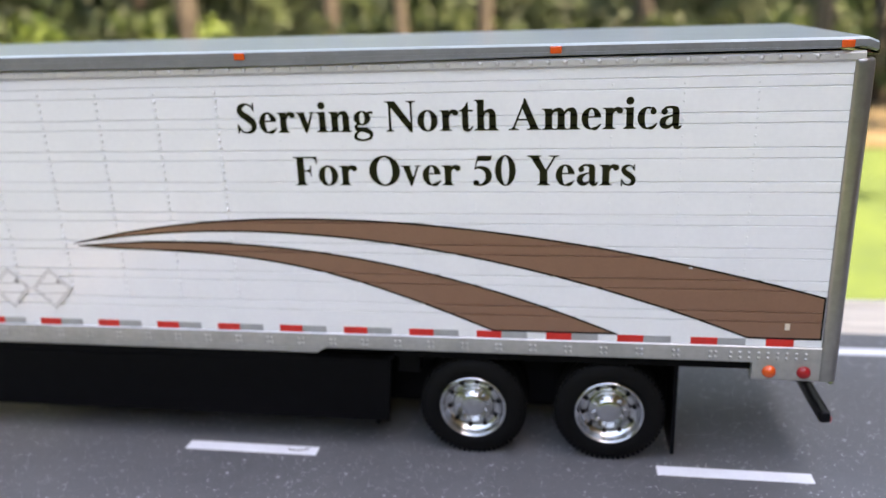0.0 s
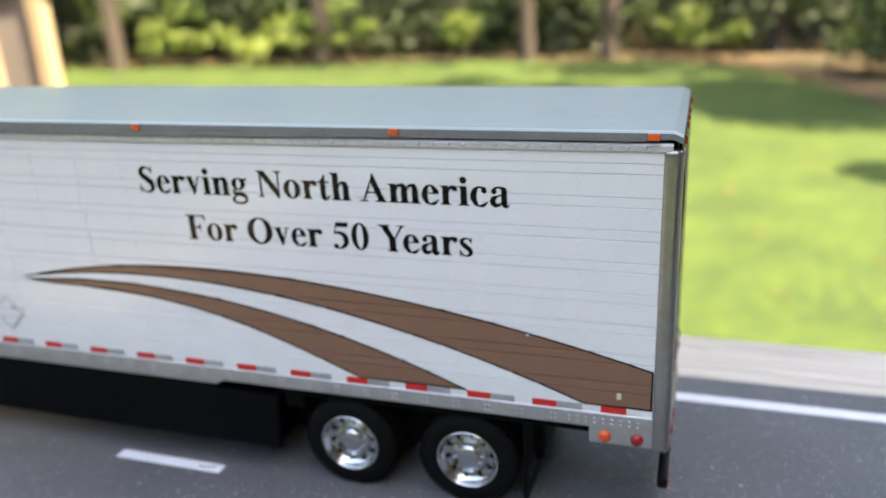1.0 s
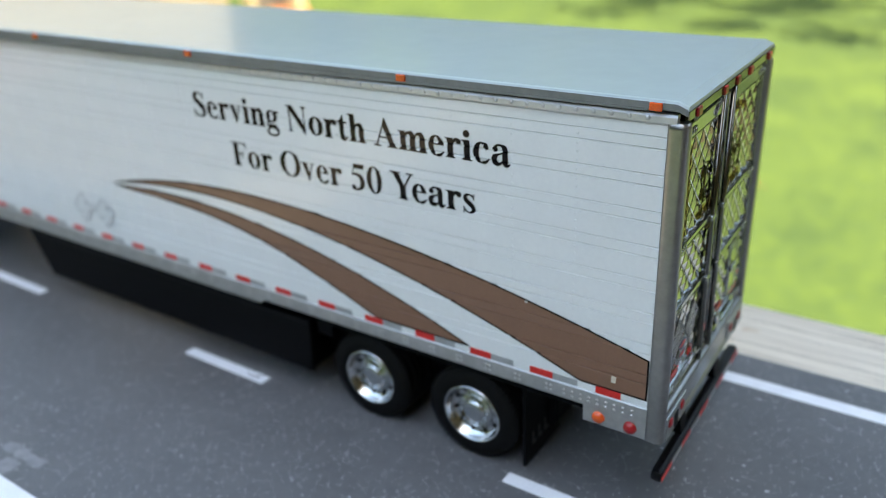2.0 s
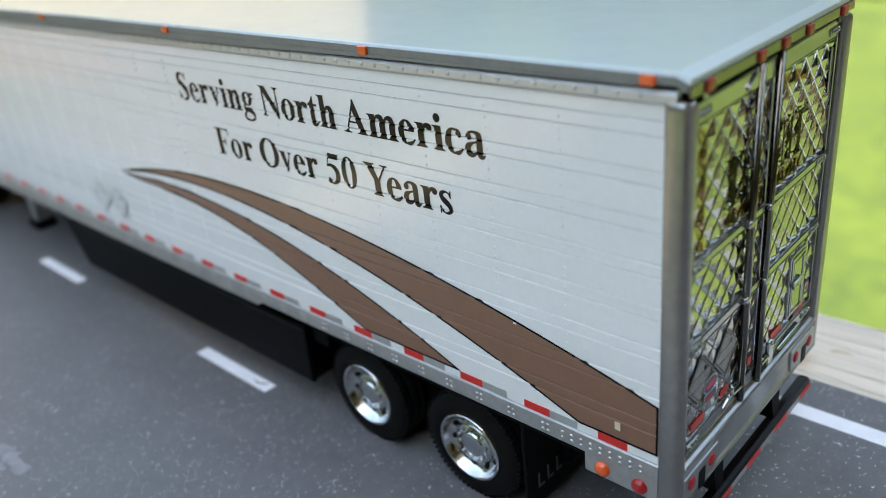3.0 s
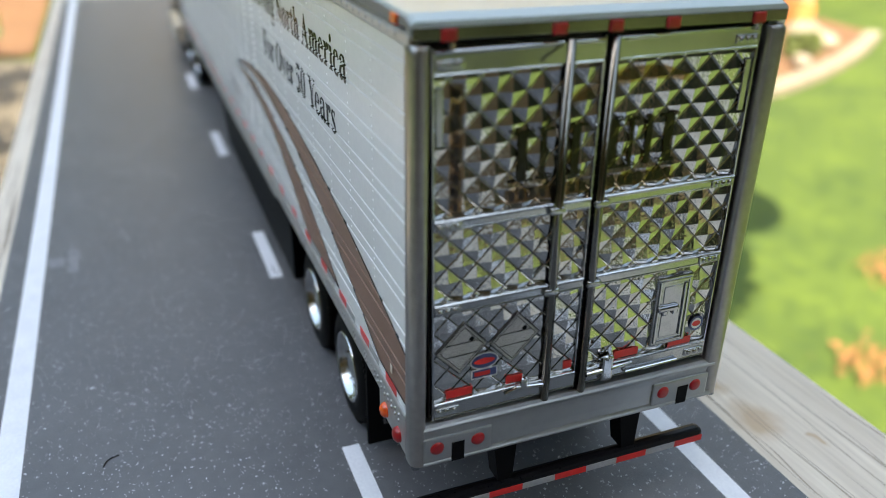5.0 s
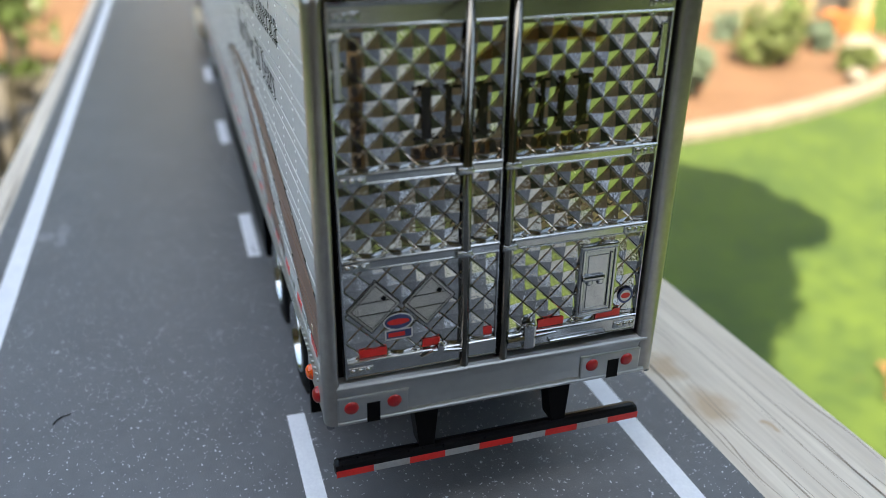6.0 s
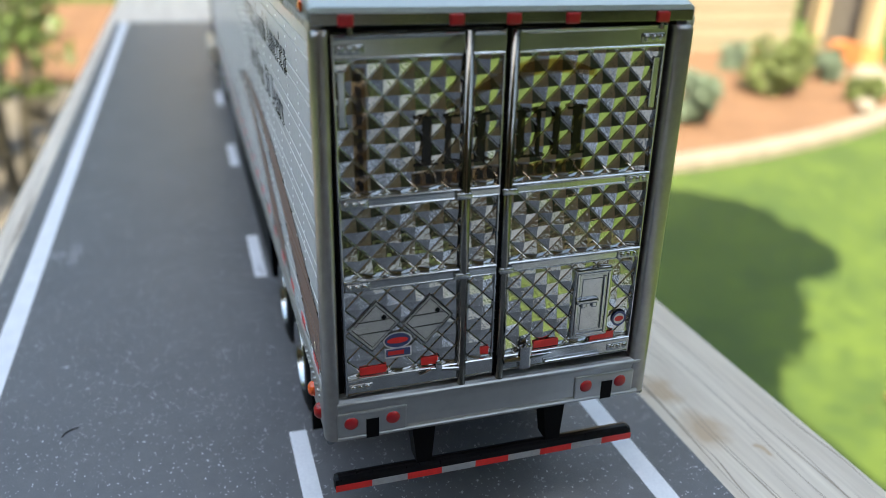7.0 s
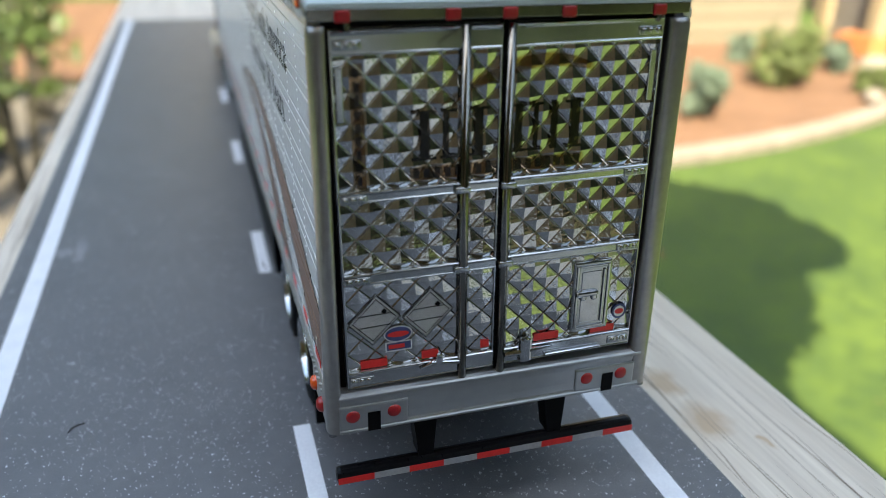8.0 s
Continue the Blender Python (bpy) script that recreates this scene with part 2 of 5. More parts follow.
def dome(bm, x, y, z, r, out, n=8, rise=1.0):
    """A low round head on a face whose outward way is out."""
    out = Vector(out)
    m = Matrix.Translation((x, y, z)) @ out.to_track_quat("Z", "Y").to_matrix().to_4x4()
    rings = []
    for k, (rr, h) in enumerate(((1.0, 0.0), (0.75, 0.45))):
        rings.append([bm.verts.new(m @ Vector((r * rr * math.cos(i * 2 * math.pi / n), r * rr * math.sin(i * 2 * math.pi / n), r * h * rise))) for i in range(n)])
    tip = bm.verts.new(m @ Vector((0, 0, r * 0.6 * rise)))
    for i in range(n):
        j = (i + 1) % n
        bm.faces.new((rings[0][i], rings[0][j], rings[1][j], rings[1][i]))
        bm.faces.new((rings[1][i], rings[1][j], tip))


def lathe(bm, profile, n=40, axis_y=True):
    """Turns (radius, depth) pairs round the y axis."""
    rings = []
    for r, d in profile:
        rings.append([bm.verts.new((r * math.cos(i * 2 * math.pi / n), d, r * math.sin(i * 2 * math.pi / n))) for i in range(n)])
    for a, b in zip(rings, rings[1:]):
        for i in range(n):
            j = (i + 1) % n
            bm.faces.new((a[i], b[i], b[j], a[j]))
    return bm


def extrude_profile(bm, points, x0, x1, closed=True):
    """Runs a (y, z) outline along x and closes its ends."""
    a = [bm.verts.new((x0, y, z)) for y, z in points]
    b = [bm.verts.new((x1, y, z)) for y, z in points]
    n = len(points)
    for i in range(n if closed else n - 1):
        j = (i + 1) % n
        bm.faces.new((a[i], a[j], b[j], b[i]))
    if closed:
        bm.faces.new(a[::-1])
        bm.faces.new(b)
    bmesh.ops.recalc_face_normals(bm, faces=bm.faces)
    return bm


def flat(bm, pts, x=None, y=None):
    """A plane outline: (y, z) at x, or (x, z) at y."""
    vs = [bm.verts.new((x, p[0], p[1]) if y is None else (p[0], y, p[1])) for p in pts]
    return bm.faces.new(vs)


def knots(m, spots):
    """Adds oval brown knots (x, y, radius in metres) to a board's surface."""
    n, l = m.node_tree.nodes, m.node_tree.links
    b = n["Principled BSDF"]
    co = next(x for x in n if x.type == "TEX_COORD")
    wob, bent = n.new("ShaderNodeTexNoise"), n.new("ShaderNodeVectorMath")
    wob.inputs["Scale"].default_value = 260
    l.new(co.outputs["Object"], wob.inputs["Vector"])
    bent.operation, bent.inputs[1].default_value = "MULTIPLY_ADD", (0.005, 0.005, 0)
    l.new(wob.outputs["Color"], bent.inputs[0])
    l.new(co.outputs["Object"], bent.inputs[2])
    for x, y, r in spots:
        far, fall, mix = n.new("ShaderNodeVectorMath"), n.new("ShaderNodeMapRange"), n.new("ShaderNodeMix")
        flat_ = n.new("ShaderNodeVectorMath")
        flat_.operation, flat_.inputs[1].default_value = "MULTIPLY", (0.7, 1, 0)
        l.new(bent.outputs[0], flat_.inputs[0])
        far.operation, far.inputs[1].default_value = "DISTANCE", ((x + 0.0025) * 0.7, y + 0.0025, 0)
        l.new(flat_.outputs[0], far.inputs[0])
        fall.inputs["From Min"].default_value, fall.inputs["From Max"].default_value = r * 1.5, r * 0.5
        l.new(far.outputs["Value"], fall.inputs["Value"])
        mix.data_type = "RGBA"
        mix.inputs["B"].default_value = (0.52, 0.39, 0.27, 1)
        l.new(fall.outputs[0], mix.inputs["Factor"])
        l.new(b.inputs["Base Color"].links[0].from_socket, mix.inputs["A"])
        l.new(mix.outputs["Result"], b.inputs["Base Color"])


ramp_ = next(x for x in M_WOOD.node_tree.nodes if x.type == "VALTORGB").color_ramp
ramp_.elements[0].position, ramp_.elements[1].position = 0.37, 0.62
knots(M_WOOD, ((-0.0190, 0.0568, 0.0022), (-0.0085, 0.0572, 0.0026), (-0.002, 0.063, 0.0006), (-0.072, 0.067, 0.002), (-0.15, 0.059, 0.003)))

# ---- the road mat on its board ----
BOARD = tagged(part("railing_board", extrude_profile(bmesh.new(), [(-56.0, -39.5), (-56.0, -2.4), (-54.2, -0.8), (73.0, -0.8), (75.0, -3.0), (75.0, -39.5)], -1150, 900), M_WOOD),
               "weathered grey-brown wooden railing cap board with grain and knots", "board", kind="structure")
bm = bmesh.new()
rng = random.Random(21)
for k in range(60):
    y = rng.uniform(53.5, 75.5) if k % 4 else rng.uniform(-53.0, -50.5)
    x, ln, wd = rng.uniform(-230, 120), rng.uniform(12, 70), rng.uniform(0.06, 0.2)
    steps = [(x + ln * q / 8, y + 0.35 * math.sin(q * 0.9 + k) + rng.uniform(-0.06, 0.06), wd * math.sin(math.pi * (q + 0.15) / 8.3)) for q in range(9)]
    up_ = [bm.verts.new((a_, b_ + c_, -0.785)) for a_, b_, c_ in steps]
    dn_ = [bm.verts.new((a_, b_ - c_, -0.785)) for a_, b_, c_ in steps]
    for q in range(8):
        bm.faces.new((dn_[q], dn_[q + 1], up_[q + 1], up_[q]))
tagged(part("grain_cracks", bm, material("grain_crack", (0.38, 0.315, 0.25), 0.9, 0, (0.26, 0.21, 0.165), 300), BOARD, "fine dark weathering cracks along the grain"), kind="stuff")
mat_ob = tagged(part("road_mat", extrude_profile(bmesh.new(), [(-49.8, -0.8), (-49.8, 0), (51.8, 0), (51.8, -0.8)], -442, 204), M_MAT),
                "dark grey asphalt road mat with pale glittering grit", "road", kind="structure")
for y0, y1 in ((-46.1, -42.7), (41.7, 44.7)):
    part("edge_line", boxed(-442, 204, y0, y1, 0, 0.03), M_LINE, mat_ob, "solid white edge line")
for k in range(-3, 3):
    part("centre_dash", boxed(-22.9 + 74.5 * k, -0.9 + 74.5 * k, -2.2, 0.24, 0, 0.03), M_LINE, mat_ob, "white centre dash")

for x, y, a, ln in ((-31.2, -32.1, -48, 2.7), (-78.6, -1.1, 8, 3.4)):
    bm = bmesh.new()
    for k in range(6):
        tube(bm, (ln * (k / 6 - 0.5), 0.5 * (k / 3 - 1) ** 2, 0.1), (ln * ((k + 1) / 6 - 0.5), 0.5 * ((k + 1) / 3 - 1) ** 2, 0.1), 0.09, 0.09, 5)
    tagged(part("dark_fibre", bm, M_INK, None, at=pose(x * MM, y * MM, 0, 0, 0, a)), "short dark curled fibre lying on the road mat", "fibre")
M_FADED = material("faded_marking", (0.27, 0.275, 0.29), 0.6, 0, (0.15, 0.155, 0.165), 500)
rng = random.Random(9)
for x0, x1, y0, y1 in ((-101.5, -90.5, -38.7, -36.6), (-98.0, -94.0, -43.0, -39.3)):
    bm = bmesh.new()
    near_ = [bm.verts.new((x0 + (x1 - x0) * k / 9, y0 + rng.uniform(-0.35, 0.35), 0.02)) for k in range(10)]
    far_ = [bm.verts.new((x0 + (x1 - x0) * k / 9, y1 + rng.uniform(-0.35, 0.35), 0.02)) for k in range(10)]
    for k in range(9):
        bm.faces.new((near_[k], near_[k + 1], far_[k + 1], far_[k]))
    part("faded_marking", bm, M_FADED, mat_ob, "faded pale road marking")

# ---- the trailer ----
LEN, WID, TOP = 262.0, 39.0, 60.0
trailer = thing("semi_trailer", "white scale model refrigerated semi-trailer with brown swooshes and silver rear doors", "trailer")
RIBS = [57.45 - 4.58 * k for k in range(8)]           # upper edge of each raised strip


def rib_y(z):
    """How far the seams between the side strips lie in at height z."""
    for top in RIBS:
        for line in (top, top - 1.42):
            if abs(z - line) < 0.13:
                return 0.21 * (1 - abs(z - line) / 0.13)
    return 0.0


BREAKS = sorted(v for t_ in RIBS for v in (t_ + 0.13, t_, t_ - 0.13, t_ - 1.29, t_ - 1.42, t_ - 1.55))


def side_panel(left):
    zs = [z for z in [19.0] + [b_ for b_ in BREAKS if 19.1 < b_ < 58.9] + [59.2]]
    out = [(rib_y(z), z) for z in zs] + [(0.7, 59.2), (0.7, 19.0)]
    if not left:
        out = [(WID - y, z) for y, z in out]
    return extrude_profile(bmesh.new(), out, -LEN + 3, -1.3)


# ---- shape of the swooshes ----
def curve(pts, x):
    """The smooth curve of fourth degree through a few (x, z) pairs."""
    p = np.polyfit([a_ for a_, _ in pts], [b_ for _, b_ in pts], 4)
    return float(np.polyval(p, x))


def band(lo, hi, x0, x1, out, step=0.3):
    """A printed band between two curves that lies on the ribs."""
    bm = bmesh.new()
    n = int((x1 - x0) / step) + 2
    cuts = [b_ for b_ in BREAKS if 20 < b_ < 40]
    cols = []
    for k in range(n):
        x = x0 + (x1 - x0) * k / (n - 1)
        a_, b_ = lo(x), max(lo(x) + 0.01, hi(x))
        zs = [a_] + [min(max(c, a_), b_) for c in cuts] + [b_]
        cols.append([bm.verts.new((x, rib_y(z) - out, z)) for z in zs])
    for p, q in zip(cols, cols[1:]):
        for i in range(len(p) - 1):
            bm.faces.new((p[i], q[i], q[i + 1], p[i + 1]))
    bmesh.ops.remove_doubles(bm, verts=bm.verts, dist=0.004)
    return bm


U1 = ((-112.0, 34.1), (-86.4, 38.0), (-61.4, 38.0), (-37.6, 35.35), (-14.2, 30.9), (-1.4, 27.6))
L1 = ((-112.0, 34.0), (-86.6, 36.2), (-61.5, 34.5), (-37.5, 29.95), (-21.8, 25.05), (-11.4, 21.4))
U2 = ((-111.2, 33.8), (-86.8, 34.5), (-61.7, 31.5), (-45.5, 27.4), (-29.1, 21.5))
L2 = ((-111.2, 33.7), (-87.0, 32.45), (-70.2, 29.55), (-57.8, 25.6), (-47.1, 21.4))
FLOOR = 21.4


def printed(x, z):
    """Whether a swoosh covers this place of the side."""
    for up, dn, x1 in ((U1, L1, -1.75), (U2, L2, -29.2)):
        if dn[0][0] < x < x1 and z < curve(up, x) + 0.3 and (x > dn[-1][0] or z > curve(dn, x) - 0.3):
            return True
    return False


for left in (True, False):
    s, y0 = (1, 0.0) if left else (-1, WID)
    panel = part("side_panel", side_panel(left), M_WHITE, trailer, "white ribbed and riveted side panel")
    bm = bmesh.new()
    for c in range(26):
        x = -12.6 - 9.17 * c
        for top in RIBS[:-1]:
            for dz in (-0.65, -1.85, -2.9, -3.95):
                z = top + dz - 0.1
                if z > 21.8 and not (left and (printed(x, z) or -84 < x < -22 and 50 < z < 56 or -76 < x < -27 and 42.5 < z < 48)):
                    dome(bm, x + 0.06 * ((c * 7) % 3 - 1), y0, z, 0.30 if c > 7 else 0.18, (0, -s, 0), 8, 1.35 if c > 7 else 1.0)
    tagged(part("rivets", bm, M_WHITE, panel, "", smooth=True), kind="stuff")
    rail = part("top_rail", extrude_profile(bmesh.new(), [(y0 + s * a, z) for a, z in ((0.6, 58.9), (-0.1, 58.95), (-0.35, 59.25), (-0.35, 59.95), (-0.15, 60.25), (0.6, 60.25))], -LEN + 2, -0.6), M_TOPRAIL, trailer, "pale silver riveted top rail")
    bm = bmesh.new()
    for k in range(110):
        dome(bm, -4 - 2.2 * k, y0 - s * 0.32, 59.72, 0.36, (0, -s, 0), 8, 0.9)
    tagged(part("rivets", bm, M_TOPRAIL, rail, smooth=True), kind="stuff")
    low = part("bottom_rail", extrude_profile(bmesh.new(), [(y0 + s * a, z) for a, z in ((0.9, 17.9), (-0.25, 17.9), (-0.32, 18.05), (-0.32, 20.2), (-0.2, 20.35), (0.9, 20.35))], -LEN + 2, -10.6), M_RAIL, trailer, "silver riveted bottom rail")
    bm = bmesh.new()
    for k in range(44):
        x = -16 - 5.05 * k
        for dx in (-0.35, 0.35):
            for dz in (-0.4, 0.4):
                dome(bm, x + dx, y0 - s * 0.32, 18.95 + dz, 0.26, (0, -s, 0), 8, 1.1)
    tagged(part("rivets", bm, M_RAIL, low, smooth=True), kind="stuff")
    bm = extrude_profile(bmesh.new(), [(y0 + s * a, z) for a, z in ((0.6, 17.0), (-0.2, 17.0), (-0.3, 17.15), (-0.3, 17.91), (0.6, 17.91))], -LEN + 2, -72.6)
    for v in bm.verts:
        if v.co.x > -80 and v.co.z < 17.2:
            v.co.x -= 1.6
    part("rail_skirt", bm, M_RAIL, trailer)
    # lamp box in the rear corner
    corner = part("lamp_box", extrude_profile(bmesh.new(), [(y0 + s * a, z) for a, z in ((1.2, 15.2), (-0.1, 15.2), (-0.32, 15.5), (-0.32, 20.2), (-0.2, 20.35), (1.2, 20.35))], -10.6, -1.6), M_RAIL, trailer, "silver corner plate with side lamps")
    bm = bmesh.new()
    for k in range(9):
        for j in range(2):
            dome(bm, -13.6 + 1.25 * k, y0 - s * 0.32, 18.6 + 0.75 * j, 0.24, (0, -s, 0), 8, 1.2)
    tagged(part("rivets", bm, M_RAIL, corner, smooth=True), kind="stuff")
    for x, mt, lb in ((-8.3, M_ORANGE, "orange round side lamp"), (-3.7, M_RED_LENS, "red round side lamp")):
        bm = bmesh.new()
        lathe(bm, [(0.001, -0.75), (0.5, -0.68), (0.85, -0.4), (0.95, 0.0)], 20)
        part("side_lamp", bm, mt, trailer, lb, smooth=True, at=pose(x * MM, (y0 - s * 0.3) * MM, 16.6 * MM, 0, 0, 0 if left else 180))
    # reflective tape along the sill
    for k in range(24):
        x = -9.0 - 10.12 * k
        part("red_tape", boxed(x, x + 3.65, y0 - 0.08, y0 + 0.08, 20.36, 21.4), M_RED, trailer, "red reflective tape")
        if k:
            part("grey_tape", boxed(x + 3.65, x + 7.4, y0 - 0.08, y0 + 0.08, 20.36, 21.4), M_GREY_TAPE, trailer, "silver reflective tape")
    # aerodynamic skirt
    bm = bmesh.new()
    extrude_profile(bm, [(y0 + s * a, z) for a, z in ((-0.1, 16.95), (-0.1, 16.1), (0.1, 15.4), (0.35, 5.5), (0.6, 5.2), (1.2, 5.2), (1.2, 16.95))], -150, -62.8)
    box(bm, -76, -62.3, min(y0 - s * 0.1, y0 + s * 1.5), max(y0 - s * 0.1, y0 + s * 1.5), 16.2, 16.95)
    for v in bm.verts:
        if v.co.x > -63.5 and v.co.z < 15:
            v.co.x -= 0.9
        if v.co.x < -149 and v.co.z < 6:
            v.co.x += 5
    part("side_skirt", bm, M_BLACK, trailer, "black aerodynamic side skirt")
    part("skirt_bracket", boxed(-68.2, -66.6, *sorted((y0 + s * 0.4, y0 + s * 2.2)), 16.5, 17.4, bevel=0.1), M_BLACK, trailer)

for y in (-0.35, WID - 1.05):
    part("front_corner", boxed(-LEN - 0.1, -LEN + 6.0, y, y + 1.4, 16.4, TOP + 0.2, bevel=0.4), M_BLACK, trailer, "dark front corner trim")
part("front_wall", boxed(-LEN, -LEN + 3, -0.2, WID + 0.2, 16.5, TOP, bevel=0.8), M_WHITE, trailer, "white front wall")
part("floor", boxed(-LEN + 3, -2, 0.7, WID - 0.7, 16.4, 19.0), M_BLACK, trailer, "black floor and underframe")
# roof lid, riding a little high on the rails with a rolled rear edge
def lift(x):
    return 0.2 + 0.6 * min(1.0, max(0.0, -x / 120)) - 0.5 * max(0.0, (x + 0.6) / 1.2)


bm = bmesh.new()
extrude_profile(bm, [(-0.55, 60.5), (-0.55, 61.3), (-0.35, 61.6), (-0.1, 61.7), (WID - 1.2, 61.7), (WID - 0.95, 61.6), (WID - 0.75, 61.3), (WID - 0.75, 60.5), (WID - 1.5, 60.3), (0.2, 60.3)], -LEN - 0.6, 0.6)
for cut in (-0.6, -45, -120):
    bmesh.ops.bisect_plane(bm, geom=list(bm.verts) + list(bm.edges) + list(bm.faces), plane_co=(cut, 0, 0), plane_no=(1, 0, 0))
for v in bm.verts:
    if v.co.z < 60.8:
        v.co.z += 0.1 if v.co.x > -44 else -0.1
for v in bm.verts:
    v.co.z += lift(v.co.x)
lid = part("roof", bm, M_ROOF, trailer, "glossy pale blue-grey roof lid")
for y, s in ((-0.55, 1), (WID - 0.75, -1)):
    for name, x1, z0, z1, out in (("roof_lip", 0.6, 60.62, 61.4, 0.1), ("roof_bead", -4, 59.62, 60.6, 0.16)):
        bm = boxed(-LEN - 0.6, x1, *sorted((y - s * 0.02, y - s * out)), z0, z1)
        for cut in (-120, -75, -35, -0.6):
            bmesh.ops.bisect_plane(bm, geom=list(bm.verts) + list(bm.edges) + list(bm.faces), plane_co=(cut, 0, 0), plane_no=(1, 0, 0))
        for v in bm.verts:
            if v.co.z < 60:
                v.co.z += 0.75 * min(1.0, max(0.0, (v.co.x + 75) / 50))
            v.co.z += lift(v.co.x)
        part(name, bm, M_LIP, trailer, "grey edge of the roof lid")
    for x in (-3.0, -38.2, -81.2, -125.0, -168.0, -211.0, -250.0):
        part("marker_lamp", boxed(x - 0.75, x + 0.75, *sorted((y, y - s * 0.4)), 60.45 + lift(x), 61.4 + lift(x), bevel=0.15), M_ORANGE, trailer, "small orange marker lamp")

# ---- rear frame ----
for y0, s, inner, top_y in ((0, 1, 1.25, -0.1), (WID, -1, 2.15, -0.45)):
    bm = bmesh.new()
    pts = [(-1.7, 0.5), (-1.67, -0.1), (-1.55, -0.28), (-1.3, -0.37), (-1.0, -0.4), (-0.6, -0.41), (-0.2, -0.4), (0.15, -0.33), (0.45, -0.13), (0.67, 0.15), (0.78, 0.45), (0.80, 0.7), (0.78, inner - 0.35), (0.64, inner - 0.12), (0.3, inner), (-1.2, inner)]
    rings = []
    for z, grow in ((15.3, 0.0), (17.0, 0.0), (58.6, 0.0), (59.1, -0.06), (59.35, -0.25)):
        lean = top_y * (z - 15.3) / 44.3
        rings.append([bm.verts.new((x + grow, y0 + lean + s * (a - grow), z)) for x, a in pts])
    n = len(pts)
    for lo, hi in zip(rings, rings[1:]):
        for i in range(n):
            j = (i + 1) % n
            bm.faces.new((lo[i], lo[j], hi[j], hi[i]))
    bm.faces.new([bm.verts.new(v.co) for v in rings[0]])
    bm.faces.new([bm.verts.new(v.co) for v in rings[-1]])
    bmesh.ops.recalc_face_normals(bm, faces=bm.faces)
    part("corner_post", bm, M_PILLAR, trailer, "silver painted rear corner post", smooth=True)
bm = bmesh.new()
sill = [(0.86, 15.3), (0.98, 15.42), (0.98, 15.62), (0.86, 15.8), (0.72, 16.1), (0.66, 17.0), (0.66, 18.8), (0.72, 19.4), (0.84, 19.75), (0.84, 19.95), (0.7, 20.15), (0.35, 20.3), (-1.2, 20.3), (-1.2, 15.3)]
a = [bm.verts.new((x, 0.9, z)) for x, z in sill]
b = [bm.verts.new((x, WID - 1.0, z)) for x, z in sill]
for i in range(len(sill)):
    j = (i + 1) % len(sill)
    bm.faces.new((a[i], a[j], b[j], b[i]))
bm.faces.new(a)
bm.faces.new(b)
bmesh.ops.recalc_face_normals(bm, faces=bm.faces)
part("rear_sill", bm, M_SILVER, trailer, "silver rear sill")
# black strip in place of the shade between lid and doors
part("lid_gap_shade", boxed(-1.5, -0.2, 1.0, WID - 2.0, 59.35, 59.7), M_BLACK, trailer, "black strip for the shade in the gap under the roof lid")
part("door_jamb", boxed(-1.6, -0.95, 1.0, WID - 1.9, 20.0, 59.5), M_BLACK, trailer, "black recess round the doors")
for y0 in (0.85, WID - 9.6):
    part("lamp_plate", boxed(0.5, 0.92, y0, y0 + 7.9, 15.65, 18.8, bevel=0.24), M_SILVER, trailer, "raised lamp plate")
for y in (2.4, 7.1, 30.9, 35.45):
    bm = bmesh.new()
    lathe(bm, [(0.001, -0.26), (0.45, -0.24), (0.7, -0.15), (0.80, 0.0)], 24)
    part("tail_lamp", bm, M_RED_LENS, trailer, "red round tail lamp", smooth=True, at=pose(0.92 * MM, y * MM, 17.45 * MM, 0, 0, 90))
for y in (4.05, 32.95):
    part("lamp_gap", boxed(0.6, 0.99, y, y + 1.45, 15.3, 17.75), M_BLACK, trailer, "black square lamp")
for y in (2.7, 13.05, 18.7, 24.8, 34.7):
    part("marker_lamp", boxed(0.6, 1.05, y - 0.72, y + 0.72, 59.7, 60.8, bevel=0.2), M_RED_LENS, trailer, "small red marker lamp")
part("lid_catch", tube(bmesh.new(), (0.3, 3.1, 59.0), (0.3, 3.1, 60.0), 0.35, 0.3, 8), M_BAR, trailer)
part("lid_catch", tube(bmesh.new(), (0.3, 34.9, 59.0), (0.3, 34.9, 60.0), 0.35, 0.3, 8), M_BAR, trailer)

for y0 in (0.2, WID - 0.2):
    part("corner_bolt", tube(bmesh.new(), (0.2, y0, 14.9), (0.2, y0, 16.0), 0.45, 0.3, 8), M_CHROME, trailer)

part("roof_lip", boxed(0.6, 0.78, -0.45, WID - 0.85, 59.85, 60.9, bevel=0.06), M_ROD, trailer, "dark silver rear lip of the roof lid")

# ---- rear doors ----
# the plated door insert sits a little turned in its frame
DOOR_MID = Vector((0, 18.8 * MM, 39.6 * MM))
TURN = Matrix.Translation(DOOR_MID) @ Matrix.Rotation(radians(0.9), 4, "X") @ Matrix.Translation((0, 0, 0.00015)) @ Matrix.Diagonal((1, 1, 1.008, 1)) @ Matrix.Translation(-DOOR_MID)


